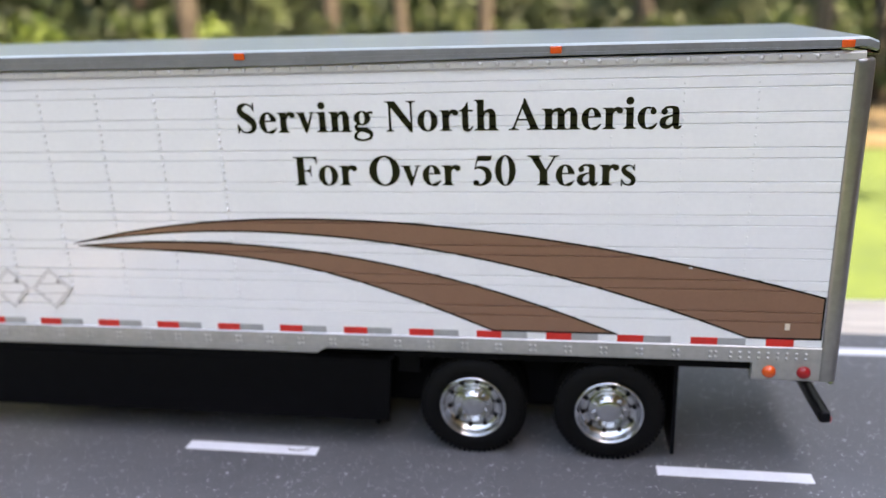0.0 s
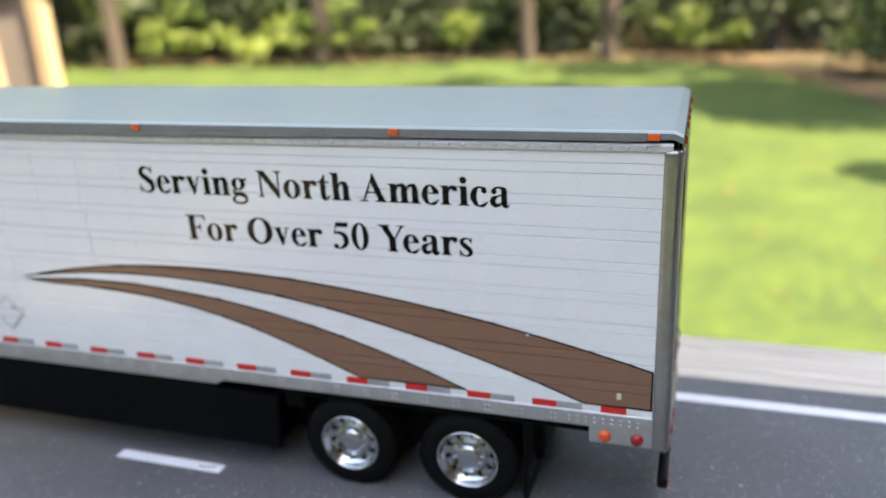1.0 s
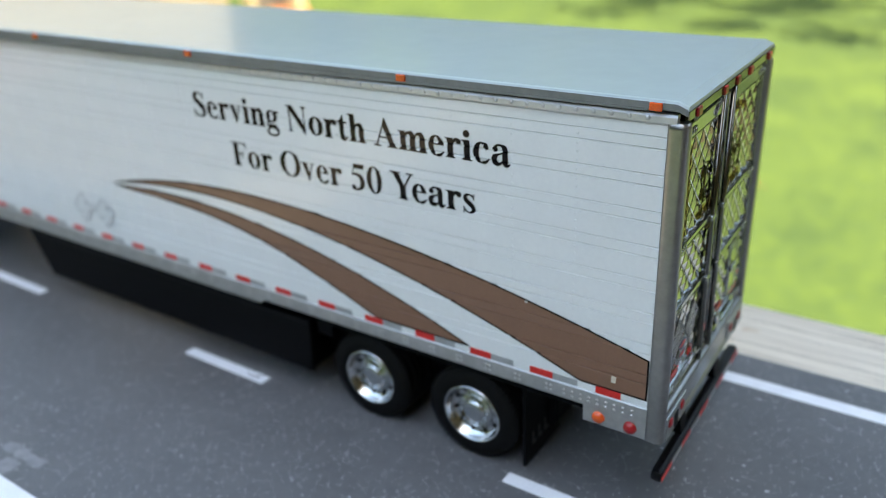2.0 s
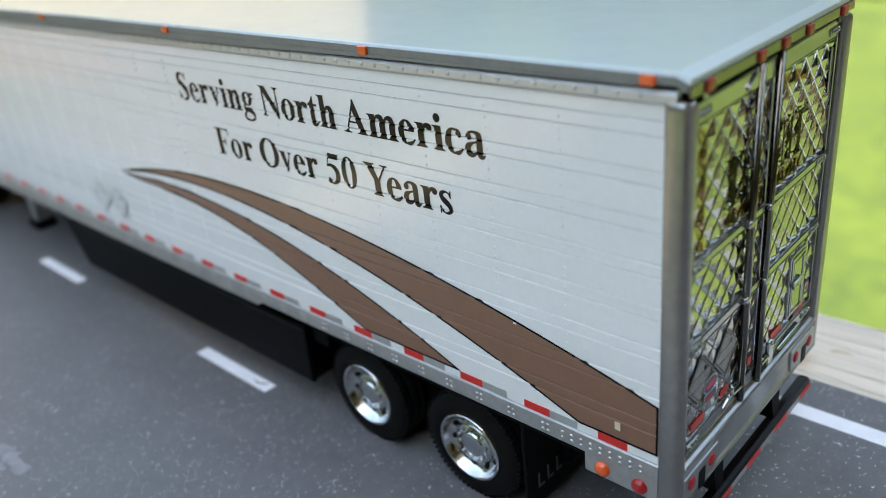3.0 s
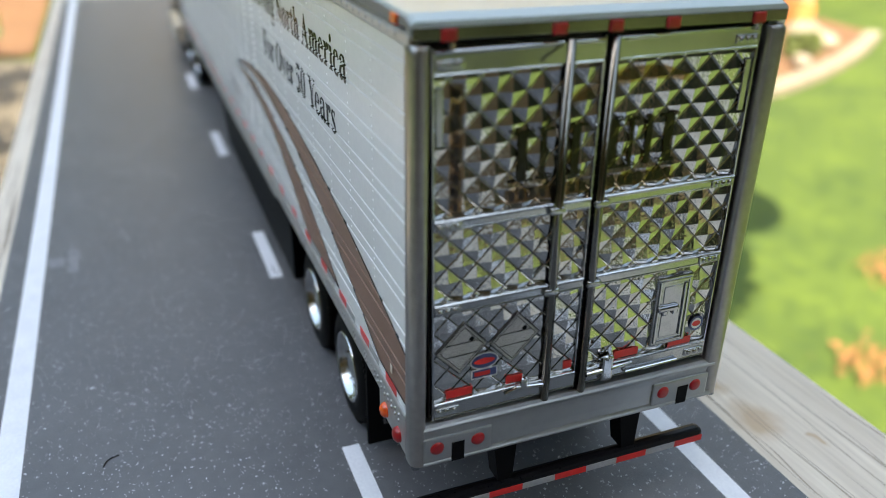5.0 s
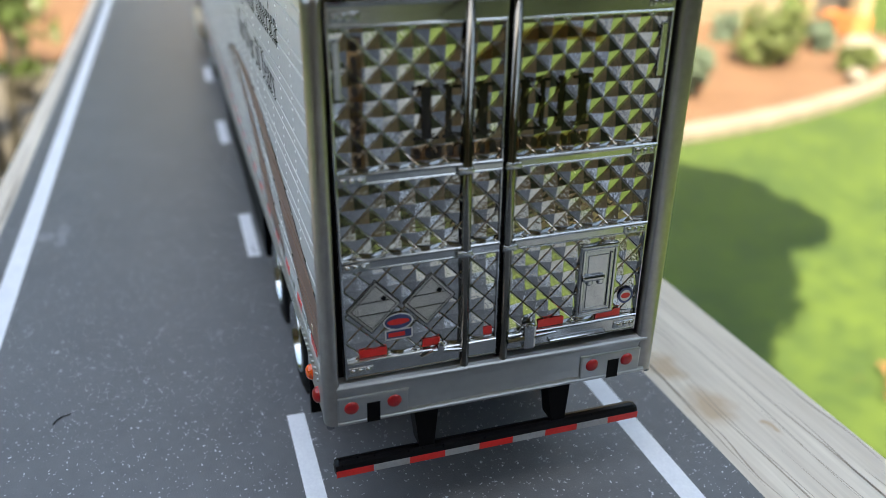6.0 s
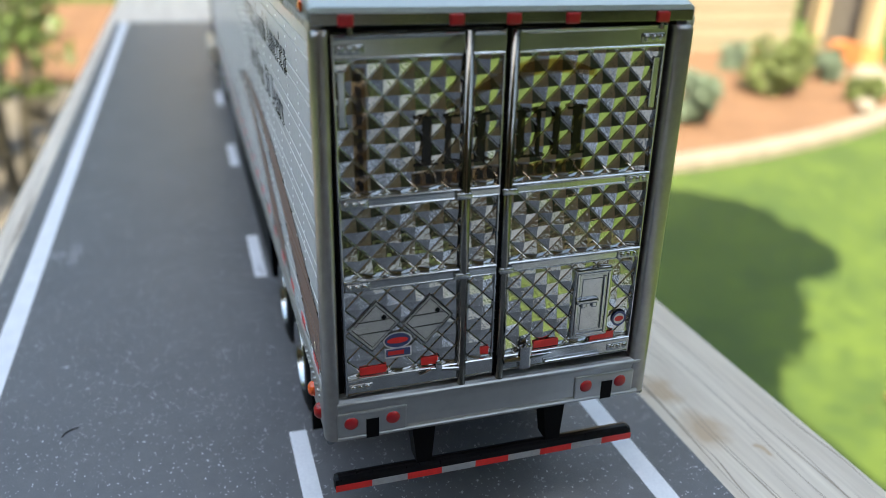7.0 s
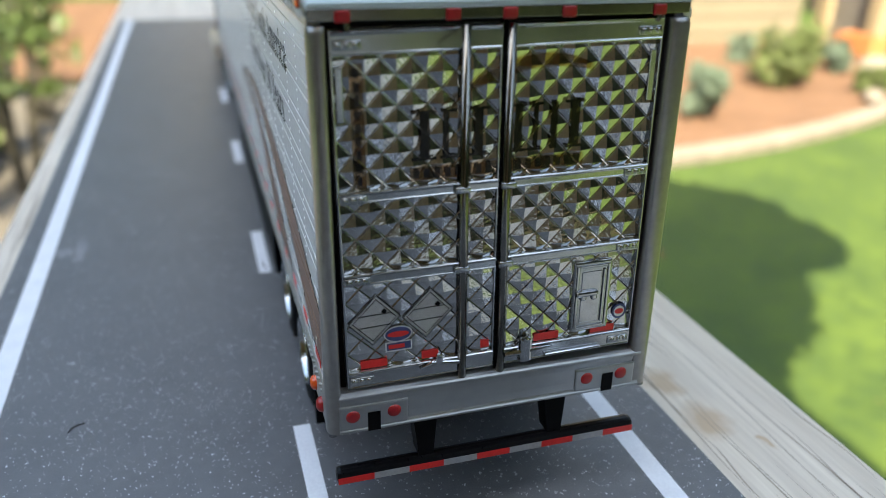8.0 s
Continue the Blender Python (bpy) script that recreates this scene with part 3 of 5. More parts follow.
def quilt(y0, y1, z0, z1, pitch=3.05, high=0.36, strip=0.14):
    """Diamond pyramids pressed out of sheet steel with thin flat strips between them, cut to the opening."""
    bm = bmesh.new()
    h = pitch / 2
    g = h - strip
    foot = -0.05 - high
    for i in range(-2, int((y1 - y0) / h) + 4):
        for j in range(-2, int((z1 - z0) / h) + 4):
            if (i + j) % 2:
                continue
            cy, cz = 2.0 + round((y0 - 2.0) / pitch) * pitch + i * h, z0 + j * h + 0.5
            lean = 0.07 * math.sin(i * 3.7 + j * 5.3)
            outer = [bm.verts.new((foot + 0.075, cy + dy, cz + dz)) for dy, dz in ((h, 0), (0, h), (-h, 0), (0, -h))]
            ring = [bm.verts.new((foot, cy + dy, cz + dz)) for dy, dz in ((g, 0), (0, g), (-g, 0), (0, -g))]
            tip = bm.verts.new((-0.05, cy + lean, cz + 0.06 * math.sin(i * 2.1 - j * 4.4)))
            for k in range(4):
                bm.faces.new((outer[k], outer[(k + 1) % 4], ring[(k + 1) % 4], ring[k]))
                bm.faces.new((ring[k], ring[(k + 1) % 4], tip))
    for co, no in (((0, y0, 0), (0, -1, 0)), ((0, y1, 0), (0, 1, 0)), ((0, 0, z0), (0, 0, -1)), ((0, 0, z1), (0, 0, 1))):
        bmesh.ops.bisect_plane(bm, geom=list(bm.verts) + list(bm.edges) + list(bm.faces), plane_co=co, plane_no=no, clear_outer=True)
    bmesh.ops.remove_doubles(bm, verts=bm.verts, dist=0.008)
    return bm


def bar(y0, y1, z0, z1, x=0.22):
    """A pressed cross bar: a shallow channel with a bright folded upper edge."""
    bm = bmesh.new()
    prof = [(-0.5, z0), (x - 0.2, z0), (x - 0.03, z0 + 0.08), (x, z0 + 0.2), (x - 0.05, z0 + 0.3), (x - 0.05, z1 - 0.46), (x, z1 - 0.36), (x + 0.1, z1 - 0.26), (x + 0.12, z1 - 0.16), (x + 0.04, z1 - 0.05), (x - 0.16, z1), (-0.5, z1)]
    a = [bm.verts.new((p, y0, z)) for p, z in prof]
    b = [bm.verts.new((p, y1, z)) for p, z in prof]
    for i in range(len(prof)):
        j = (i + 1) % len(prof)
        bm.faces.new((a[i], a[j], b[j], b[i]))
    bm.faces.new(a)
    bm.faces.new(b)
    bmesh.ops.recalc_face_normals(bm, faces=bm.faces)
    return bm


LEVELS = ((20.8, 23.0), (33.2, 34.6), (42.2, 43.5), (56.6, 58.9))
for y0, y1, rod, outer in ((1.75, 18.72, 14.85, 1.75), (19.05, 36.2, 19.45, 36.2)):
    door = part("rear_door", boxed(-0.94, -0.55, y0, y1, 20.6, 59.0), M_SILVER, trailer, "quilted stainless steel rear door", at=TURN)
    inner = 1 if outer < 10 else -1
    for z0, z1 in LEVELS:
        part("cross_bar", bar(y0 + 0.25, y1 - 0.2, z0, z1), M_BAR, door, "bright pressed cross bar")
    for (_, za), (zb, _) in zip(LEVELS, LEVELS[1:]):
        part("quilted_sheet", quilt(y0 + 0.3, y1 - 0.25, za, zb, high=0.13 if za < 30 and outer < 10 else 0.22 if za < 30 else 0.26), M_FOIL, door, "diamond-quilted polished steel sheet")
    for y in (y0, y1 - 0.26):
        part("door_edge", boxed(-0.5, 0.14, y, y + 0.26, 20.7, 59.0, bevel=0.09), M_CHROME, door)
    ya, yb = sorted((outer + inner * 0.45, outer + inner * 1.15))
    part("flat_patch", boxed(-0.2, 0.0, ya, yb, 50.4, 55.6, bevel=0.08), M_BAR, door, "flattened strip of the steel sheet")
    bm = bmesh.new()
    tube(bm, (0.3, rod, 20.0), (0.3, rod, 59.0), 0.5, n=14)
    for v in bm.verts:
        v.co.x = 0.3 + (v.co.x - 0.3) * 0.85
    part("lock_rod", bm, M_ROD, door, "vertical lock rod", smooth=True)
    for n_, (z0, z1) in enumerate(LEVELS):
        zc = (z0 + z1) / 2 - 0.1
        bm = bmesh.new()
        ya, yb = sorted((outer + inner * 0.35, outer + inner * 3.0))
        box(bm, 0.05, 0.34, ya, yb, zc - 0.48, zc + 0.42, bevel=0.14, segments=3)
        for k in range(3):
            dome(bm, 0.32, outer + inner * (0.8 + 0.8 * k), zc - 0.02, 0.33, (1, 0, 0), 10, 0.9)
        part("hinge", bm, M_BAR, door, "riveted hinge", smooth=True)
        if 0 < n_ < 3:
            bm = bmesh.new()
            box(bm, 0.1, 0.74, rod - inner * 0.2 - 0.85, rod - inner * 0.2 + 0.85, zc - 0.42, zc + 0.36, bevel=0.24, segments=3)
            part("rod_guide", bm, M_BAR, door, smooth=True)
    bm = bmesh.new()
    away = -1 if outer < 10 else 1
    face = [(rod + away * 0.3, 58.9), (rod + away * 0.3, 56.9), (rod + away * 2.6, 57.0), (rod + away * 2.9, 57.4), (rod + away * 2.5, 57.7)]
    fr, bk = [bm.verts.new((0.44, a_, b_)) for a_, b_ in face], [bm.verts.new((0.1, a_, b_)) for a_, b_ in face]
    for q in range(5):
        bm.faces.new((fr[q], fr[(q + 1) % 5], bk[(q + 1) % 5], bk[q]))
    bm.faces.new(fr)
    bm.faces.new(bk[::-1])
    bmesh.ops.recalc_face_normals(bm, faces=bm.faces)
    bmesh.ops.bevel(bm, geom=list(bm.edges), offset=0.1, segments=2, affect="EDGES")
    part("keeper", bm, M_BAR, door, "wedge-shaped rod keeper")
    bm = bmesh.new()
    if outer < 10:
        tube(bm, (0.35, rod - 0.2, 22.3), (0.35, rod - 3.6, 22.75), 0.3, 0.24)
        tube(bm, (0.35, rod - 3.2, 22.75), (0.4, rod - 4.9, 22.2), 0.24, 0.14)
        dome(bm, 0.4, rod - 2.7, 23.5, 0.34, (1, 0, 0), 10, 1.2)
        box(bm, 0.1, 0.62, rod - 3.1, rod - 2.3, 22.4, 23.5, bevel=0.2)
    else:
        tube(bm, (0.35, rod + 0.5, 22.2), (0.4, rod + 2.4, 22.3), 0.34, 0.4)
        tube(bm, (0.4, rod + 3.6, 22.35), (0.4, rod + 6.4, 22.45), 0.34, 0.1)
        box(bm, 0.1, 0.72, rod + 2.3, rod + 3.8, 20.9, 24.1, bevel=0.3)
        dome(bm, 0.6, rod + 3.0, 23.9, 0.4, (1, 0, 0), 10, 1.2)
        tube(bm, (0.4, rod + 5.6, 21.3), (0.4, rod + 12.6, 21.3), 0.24, 0.24)
    part("lock_handle", bm, M_CHROME, door, "cam lock handle")
    if outer > 10:
        bm = boxed(-0.4, 0.02, 18.74, 19.03, 20.4, 59.2)
        for k in range(36):
            box(bm, 0.0, 0.2, 18.62 + 0.1 * (k % 2), 18.92 + 0.1 * (k % 2), 21.0 + 1.05 * k, 21.5 + 1.05 * k)
        part("door_seal", bm, M_BLACK, door, "black rubber seal")
        hatch = part("small_door", boxed(-0.3, 0.12, 28.25, 33.0, 23.6, 32.4, bevel=0.2), M_BAR, door, "small inspection door", at=Matrix.Identity(4))
        for a_ in ((28.55, 28.9, 24.0, 32.0), (32.4, 32.75, 24.0, 32.0), (28.9, 32.4, 24.0, 24.3), (28.9, 32.4, 31.7, 32.0)):
            part("hatch_rim", boxed(0.08, 0.26, *a_, bevel=0.08), M_CHROME, hatch)
        part("panel", boxed(0.08, 0.19, 29.25, 31.7, 24.7, 31.2, bevel=0.06), M_CHROME, hatch)
        part("panel_edge", boxed(0.08, 0.3, 31.85, 32.2, 24.6, 31.4, bevel=0.1), M_CHROME, hatch)
        bm = boxed(0.12, 0.62, 28.5, 31.3, 28.2, 28.85, bevel=0.22)
        for q in (29.15, 30.5):
            box(bm, 0.1, 0.5, q, q + 0.7, 27.65, 28.5, bevel=0.16)
        part("latch", bm, M_CHROME, hatch, "chrome latch")
        tapes = ((23.7, 26.8, 23.1), (30.9, 34.0, 22.9))
    else:
        tapes = ((3.35, 6.3, 23.1), (10.25, 12.15, 23.2), (17.15, 18.15, 23.4))
    for ya, yb, z in tapes:
        part("red_tape", boxed(-0.04, 0.02, ya, yb, z, z + 0.95), M_RED, door, "red reflective tape")


def diamond(cx, cz, rx, rz, at, mesh):
    """A diamond placard holder: sheet, two rims, slots and a clip. at maps (a, b) on the face to a place a step out."""
    corners = ((1, 0.06), (0.1, 1), (-1, -0.06), (-0.1, -1)) if mesh else ((1, 0), (0, 1), (-1, 0), (0, -1))
    turn = TURN if mesh else Matrix.Identity(4)

    def sheet_(name, r0, r1, mt, out, parent):
        bm = bmesh.new()
        o = [bm.verts.new(at(cx + rx * r0 * u, cz + rz * r0 * v, out)) for u, v in corners]
        if r1:
            i_ = [bm.verts.new(at(cx + rx * r1 * u, cz + rz * r1 * v, out)) for u, v in corners]
            for k in range(4):
                bm.faces.new((o[k], o[(k + 1) % 4], i_[(k + 1) % 4], i_[k]))
        else:
            bm.faces.new(o)
        return part(name, bm, mt, parent)
    holder = sheet_("placard_holder", 1.0, 0, M_PLATE if mesh else M_WHITE, 0.02, trailer)
    tagged(holder, "diamond hazard placard holder")
    holder.matrix_basis = turn
    rim = M_INK if mesh else M_PLACARD
    sheet_("rim", 1.0, 0.95, rim, 0.06, holder)
    sheet_("inner_rim", 0.84, 0.80, rim, 0.06, holder)
    for v in (0.22, -0.24):
        bm = bmesh.new()
        w = 0.8 * (1 - abs(v)) * rx
        q = [bm.verts.new(at(cx + a_, cz + v * rz + b_, 0.07)) for a_, b_ in ((-w, -0.1), (w, 0.0), (w, 0.1), (-w, 0.0))]
        bm.faces.new(q)
        part("slot", bm, rim, holder)
    bm = bmesh.new()
    q = [bm.verts.new(at(cx + a_ * rx, cz + b_ * rz, 0.08)) for a_, b_ in ((0.36, 0.44), (0.48, 0.34), (0.38, 0.2), (0.24, 0.32))]
    bm.faces.new(q)
    part("clip", bm, rim, holder)
    if mesh:
        # woven screen along both edges of the holder
        bm = bmesh.new()
        e0, e1, e2, e3 = (Vector((rx * u, rz * v)) for u, v in corners)
        for k in range(1, 22):
            f = k / 22
            for a_, b_ in ((e0.lerp(e1, f), e3.lerp(e2, f)), (e1.lerp(e2, f), e0.lerp(e3, f))):
                d_ = (b_ - a_).normalized() * 0.014
                nrm = Vector((-d_.y, d_.x))
                bm.faces.new([bm.verts.new(at(cx + p_.x, cz + p_.y, 0.045)) for p_ in (a_ + nrm, b_ + nrm, b_ - nrm, a_ - nrm)])
        part("screen", bm, M_DULL, holder, "fine dark woven screen")


for cy, cz in ((5.05, 28.9), (11.0, 28.9)):
    diamond(cy, cz, 2.9, 3.02, lambda a_, b_, o: (-0.02 + o, a_, b_), True)
for cx in (-117.0, -124.3):
    diamond(cx, 26.6, 3.45, 3.45, lambda a_, b_, o: (a_, -0.16 - o, b_), False)


# ---- printed shapes on the doors: name, number strip and makers' badges as plain shapes ----
def plate(name, y0, y1, z0, z1, x, mt, label="", slant=0.0):
    bm = bmesh.new()
    flat(bm, [(y0 + slant, z0), (y1 + slant, z0), (y1, z1), (y0, z1)], x=x)
    return part(name, bm, mt, trailer, label, at=TURN)


def oval(name, cy, cz, ry, rz, x, mt, label="", n=28):
    bm = bmesh.new()
    flat(bm, [(cy + ry * math.cos(2 * math.pi * k / n), cz + rz * math.sin(2 * math.pi * k / n)) for k in range(n)], x=x)
    return part(name, bm, mt, trailer, label, at=TURN)


plate("number_strip", 3.5, 4.8, 43.7, 55.8, -0.02, M_FILM, "brown strip with an unreadable number")
for k in range(9):
    plate("number_bar", 3.95, 4.4, 44.05 + 1.31 * k, 44.95 + 1.31 * k, 0.0, M_TINT)
for y0, w_ in ((10.3, 1.0), (12.7, 0.6), (16.0, 0.9), (20.3, 0.8), (22.4, 0.45), (24.3, 0.7), (26.5, 1.0)):
    plate("name_bar", y0, y0 + w_, 46.1, 51.0, -0.02, M_TINT, "dark bar of a company name")
for y0, y1 in ((9.4, 12.0), (12.4, 14.2), (15.4, 17.6), (19.8, 21.6), (21.7, 23.4), (25.9, 28.0)):
    plate("name_bar", y0, y1, 50.75, 51.02, 0.0, M_TINT)
    plate("name_bar", y0, y1, 46.05, 46.32, 0.0, M_TINT)
for k in range(17):
    if k != 9:
        plate("name_bar", 9.6 + 1.1 * k, 10.15 + 1.1 * k, 44.2, 45.15, -0.02, M_TINT)
plate("name_film", 9.2, 28.2, 43.95, 45.35, -0.035, M_FILM)
bm = bmesh.new()
for k in range(12):
    ya, yb = 12.5 + 1.35 * k, 12.5 + 1.35 * (k + 1)
    lo_, hi_ = (lambda y: 51.3 + 3.2 * math.sin((y - 12.5) / 16.2 * 2.2)), (lambda y: 51.5 + 4.4 * math.sin((y - 12.5) / 16.2 * 2.35))
    flat(bm, [(ya, lo_(ya)), (yb, lo_(yb)), (yb, hi_(yb)), (ya, hi_(ya))], x=-0.03)
part("name_swoosh", bm, M_FILM, trailer, "translucent brown arc over the company name", at=TURN)
oval("badge_rim", 7.6, 26.85, 1.6, 1.0, 0.02, M_PLATE)
oval("badge", 7.6, 26.85, 1.45, 0.86, 0.03, M_BLUE, "blue and red oval maker's badge")
oval("badge_band", 7.6, 26.85, 1.2, 0.36, 0.06, M_RED)
plate("badge_rim", 6.15, 9.15, 24.75, 25.95, 0.02, M_PLATE)
plate("badge", 6.3, 9.0, 24.9, 25.8, 0.03, M_BLUE, "blue and red maker's plate")
plate("badge_band", 6.5, 8.3, 25.1, 25.6, 0.06, M_RED)
oval("badge", 34.5, 25.4, 0.95, 0.98, 0.03, M_BLUE, "small blue and red round badge")
oval("badge_rim", 34.5, 25.4, 0.68, 0.7, 0.045, M_PLATE)
oval("badge_band", 34.5, 25.4, 0.58, 0.36, 0.06, M_RED)


# ---- swooshes on the side ----
for up, dn, x1 in ((U1, L1, -1.75), (U2, L2, -29.2)):
    top = lambda x, up=up: max(FLOOR, curve(up, x))
    low = lambda x, dn=dn: FLOOR if x > dn[-1][0] else max(FLOOR, curve(dn, x))
    sw = part("swoosh", band(low, top, dn[0][0], x1, 0.03), M_BROWN, trailer, "brown printed swoosh with a thin black outline")
    part("outline", band(lambda x: max(low(x), top(x) - 0.27), top, dn[0][0], x1, 0.05), M_INK, sw)
    part("outline", band(low, lambda x: min(top(x), low(x) + 0.27), dn[0][0], x1, 0.05), M_INK, sw)
    if x1 > -10:
        part("outline", band(low, top, x1 - 0.27, x1, 0.06), M_INK, sw)

part("scuff", boxed(-6.75, -6.1, -0.27, -0.2, 22.9, 23.9, bevel=0.02), M_CREAM, trailer, "small pale chip in the brown print")
part("scuff", boxed(-19.9, -19.5, -0.1, -0.03, 31.6, 31.8), M_WHITE, trailer, "small pale chip in the brown print")

# ---- wheels ----
def wheel(x, left, radius=8.15, y_face=0.75, parent=None):
    s = 1 if left else -1
    at = pose(x * MM, (y_face if left else WID - y_face) * MM, radius * MM, 0, 0, 0 if left else 180)
    w = part("wheel", lathe(bmesh.new(), [(0.5, 3.3), (3.7, 3.3), (3.7, 14.0), (0.5, 14.0)], 32), M_BLACK, parent, "dual wheel with chrome rim and black tyres", at=at)
    R = radius
    tyre = [(5.05, 0.35), (5.3, 0.05), (6.1, -0.02), (7.2, 0.15), (R - 0.35, 0.55), (R, 1.0), (R, 1.8), (R - 0.18, 1.9), (R - 0.18, 2.2), (R, 2.3), (R, 3.4), (R - 0.18, 3.5), (R - 0.18, 3.8),
            (R, 3.9), (R, 4.6), (R - 0.4, 5.1), (6.0, 5.4), (6.0, 6.2), (R - 0.4, 6.5), (R, 7.0), (R, 10.2), (R - 0.5, 10.8), (5.0, 11.0)]
    part("tyre", lathe(bmesh.new(), tyre, 56), M_RUBBER, w, "black rubber tyre", smooth=True)
    bm = bmesh.new()
    for k in range(64):
        a_ = 2 * math.pi * k / 64
        c_, s_ = math.cos(a_), math.sin(a_)
        m = Matrix.Translation((c_ * (R - 0.1), 1.0, s_ * (R - 0.1))) @ Matrix.Rotation(-a_, 4, "Y")
        bmesh.ops.create_cube(bm, size=1, matrix=m @ Matrix.Diagonal((0.4, 0.95, 0.42, 1)))
    part("tread", bm, M_RUBBER, w)
    rim = part("rim", lathe(bmesh.new(), [(5.1, 0.5), (5.15, 0.05), (5.0, -0.14), (4.82, -0.1), (4.72, 0.1), (4.5, 0.75), (4.1, 1.25), (3.7, 1.45), (3.3, 1.5), (3.12, 1.35), (3.04, 0.98), (2.92, 0.88), (2.0, 0.86), (1.88, 0.62), (1.7, 0.5), (1.1, 0.44), (0.001, 0.42)], 48),
               M_RIM, w, "chrome deep-dish rim", smooth=True)
    for k in range(10):
        a_ = 2 * math.pi * k / 10 + 0.15
        c_, s_ = math.cos(a_), math.sin(a_)
        bm = bmesh.new()
        bmesh.ops.create_cone(bm, cap_ends=True, segments=12, radius1=0.40, radius2=0.36, depth=0.3,
                              matrix=Matrix.Translation((c_ * 3.78, 1.36, s_ * 3.78)) @ Matrix.Rotation(radians(90), 4, "X"))
        part("hand_hole", bm, M_BLACK, rim)
        bm = bmesh.new()
        tube(bm, (c_ * 2.46, 0.4, s_ * 2.46), (c_ * 2.46, 0.9, s_ * 2.46), 0.17, 0.24, 8)
        part("lug_nut", bm, M_RIM, rim)
    return w


for x in (-50.5, -30.0):
    for left in (True, False):
        wheel(x, left, parent=trailer)
    part("axle", tube(bmesh.new(), (x, 6, 8.15), (x, WID - 6, 8.15), 1.6), M_BLACK, trailer)
part("suspension", boxed(-92, -19, 8.5, WID - 8.5, 4.5, 16.5, bevel=1), M_BLACK, trailer, "black sliding bogie frame")
for y0, y1 in ((1.2, 2.0), (WID - 2.0, WID - 1.2)):
    part("bogie_rail", boxed(-62, -58.5, y0, y0 + 3, 13.5, 17.3, bevel=0.3), M_BLACK, trailer)
for y0 in (0.9, WID - 12.9):
    flap = part("mud_flap", boxed(-20.9, -20.3, y0, y0 + 12, 1.6, 16.8, bevel=0.2), M_BLACK, trailer, "black mud flap with unreadable grey lettering")
    for k in range(4):
        part("lettering_bar", boxed(-20.32, -20.25, y0 + 2.2 + 2.0 * k, y0 + 2.55 + 2.0 * k, 4.6, 7.0), M_DULL, flap)
        part("lettering_bar", boxed(-20.32, -20.25, y0 + 2.65 + 2.0 * k, y0 + 3.5 + 2.0 * k, 4.6, 4.95), M_DULL, flap)
for y0 in (1.3, WID - 8.8):
    part("wheel_guard", boxed(-66.2, -65.4, y0, y0 + 7.5, 4.2, 16.6, bevel=0.2), M_BLACK, trailer, "black guard plate ahead of the wheels")
# rear impact guard
guard = part("rear_guard", boxed(-0.7, 0.95, 0.3, 38.2, 8.35, 10.05, bevel=0.55), M_GUARD, trailer, "black rear impact guard with red and grey tape")
for k in range(9):
    y = 0.45 + 4.19 * k
    part("red_tape" if k % 2 == 0 else "grey_tape", boxed(0.94, 1.0, y, min(38.1, y + 4.19), 8.45, 9.3), M_RED if k % 2 == 0 else M_GREY_TAPE, guard)
for y in (11.0, 27.4):
    bm = boxed(-2.6, -0.2, y - 1.6, y + 1.6, 10.0, 16.6)
    for v in bm.verts:
        if v.co.z < 10.5:
            v.co.y = y + (v.co.y - y) * 0.55
            v.co.x += 0.6
    part("guard_strut", bm, M_BLACK, guard)
for y in (9.0, WID - 9.0):
    leg = part("landing_leg", boxed(-197.5, -194.5, y - 1.5, y + 1.5, 2.0, 17.0, bevel=0.2), M_RAIL, trailer, "grey landing gear leg")
    part("foot", boxed(-199, -193, y - 2.6, y + 2.6, 0.0, 2.0, bevel=0.3), M_BLACK, leg)

# ---- the tractor ----
tractor = thing("tractor_unit", "bronze and cream model sleeper tractor hitched to the trailer", "truck", (-0.231, 0, 0))
TX = 222.0


def tpart(name, bm, mt, label="", parent=None, smooth=False):
    bmesh.ops.translate(bm, verts=bm.verts, vec=(TX, 0, 0))
    return part(name, bm, mt, parent or tractor, label, smooth=smooth)


tpart("frame", boxed(-352, -212, 13, 27.5, 7, 12, bevel=0.5), M_BLACK, "black chassis frame")
tpart("fifth_wheel", boxed(-243, -225, 12, 28.5, 12, 15.6, bevel=1.0), M_BLACK, "black fifth wheel plate")
tpart("sleeper", boxed(-310, -268, 0.9, 38.1, 13, 58, bevel=3.0), M_GOLD, "bronze sleeper cab")
tpart("cab", boxed(-330, -309, 3.2, 37.3, 13, 48, bevel=3.0), M_GOLD, "bronze cab")
bm = boxed(-354, -329, 8.0, 32.5, 10, 33, bevel=3.0)
for v in bm.verts:
    if v.co.x < -345 and v.co.z > 25:
        v.co.z -= 5
tpart("hood", bm, M_GOLD, "bronze hood")
tpart("bumper", boxed(-358, -353, 5.0, 35.5, 4, 11, bevel=1.2), M_CHROME, "chrome bumper")
bm = boxed(-322, -270, 3.5, 37.0, 57, 63, bevel=3.0)
tpart("roof_fairing", bm, M_GOLD, "bronze roof fairing")
tpart("windscreen", boxed(-331.5, -329.5, 6, 34.5, 33, 45, bevel=0.5), M_GLASS, "dark windscreen")
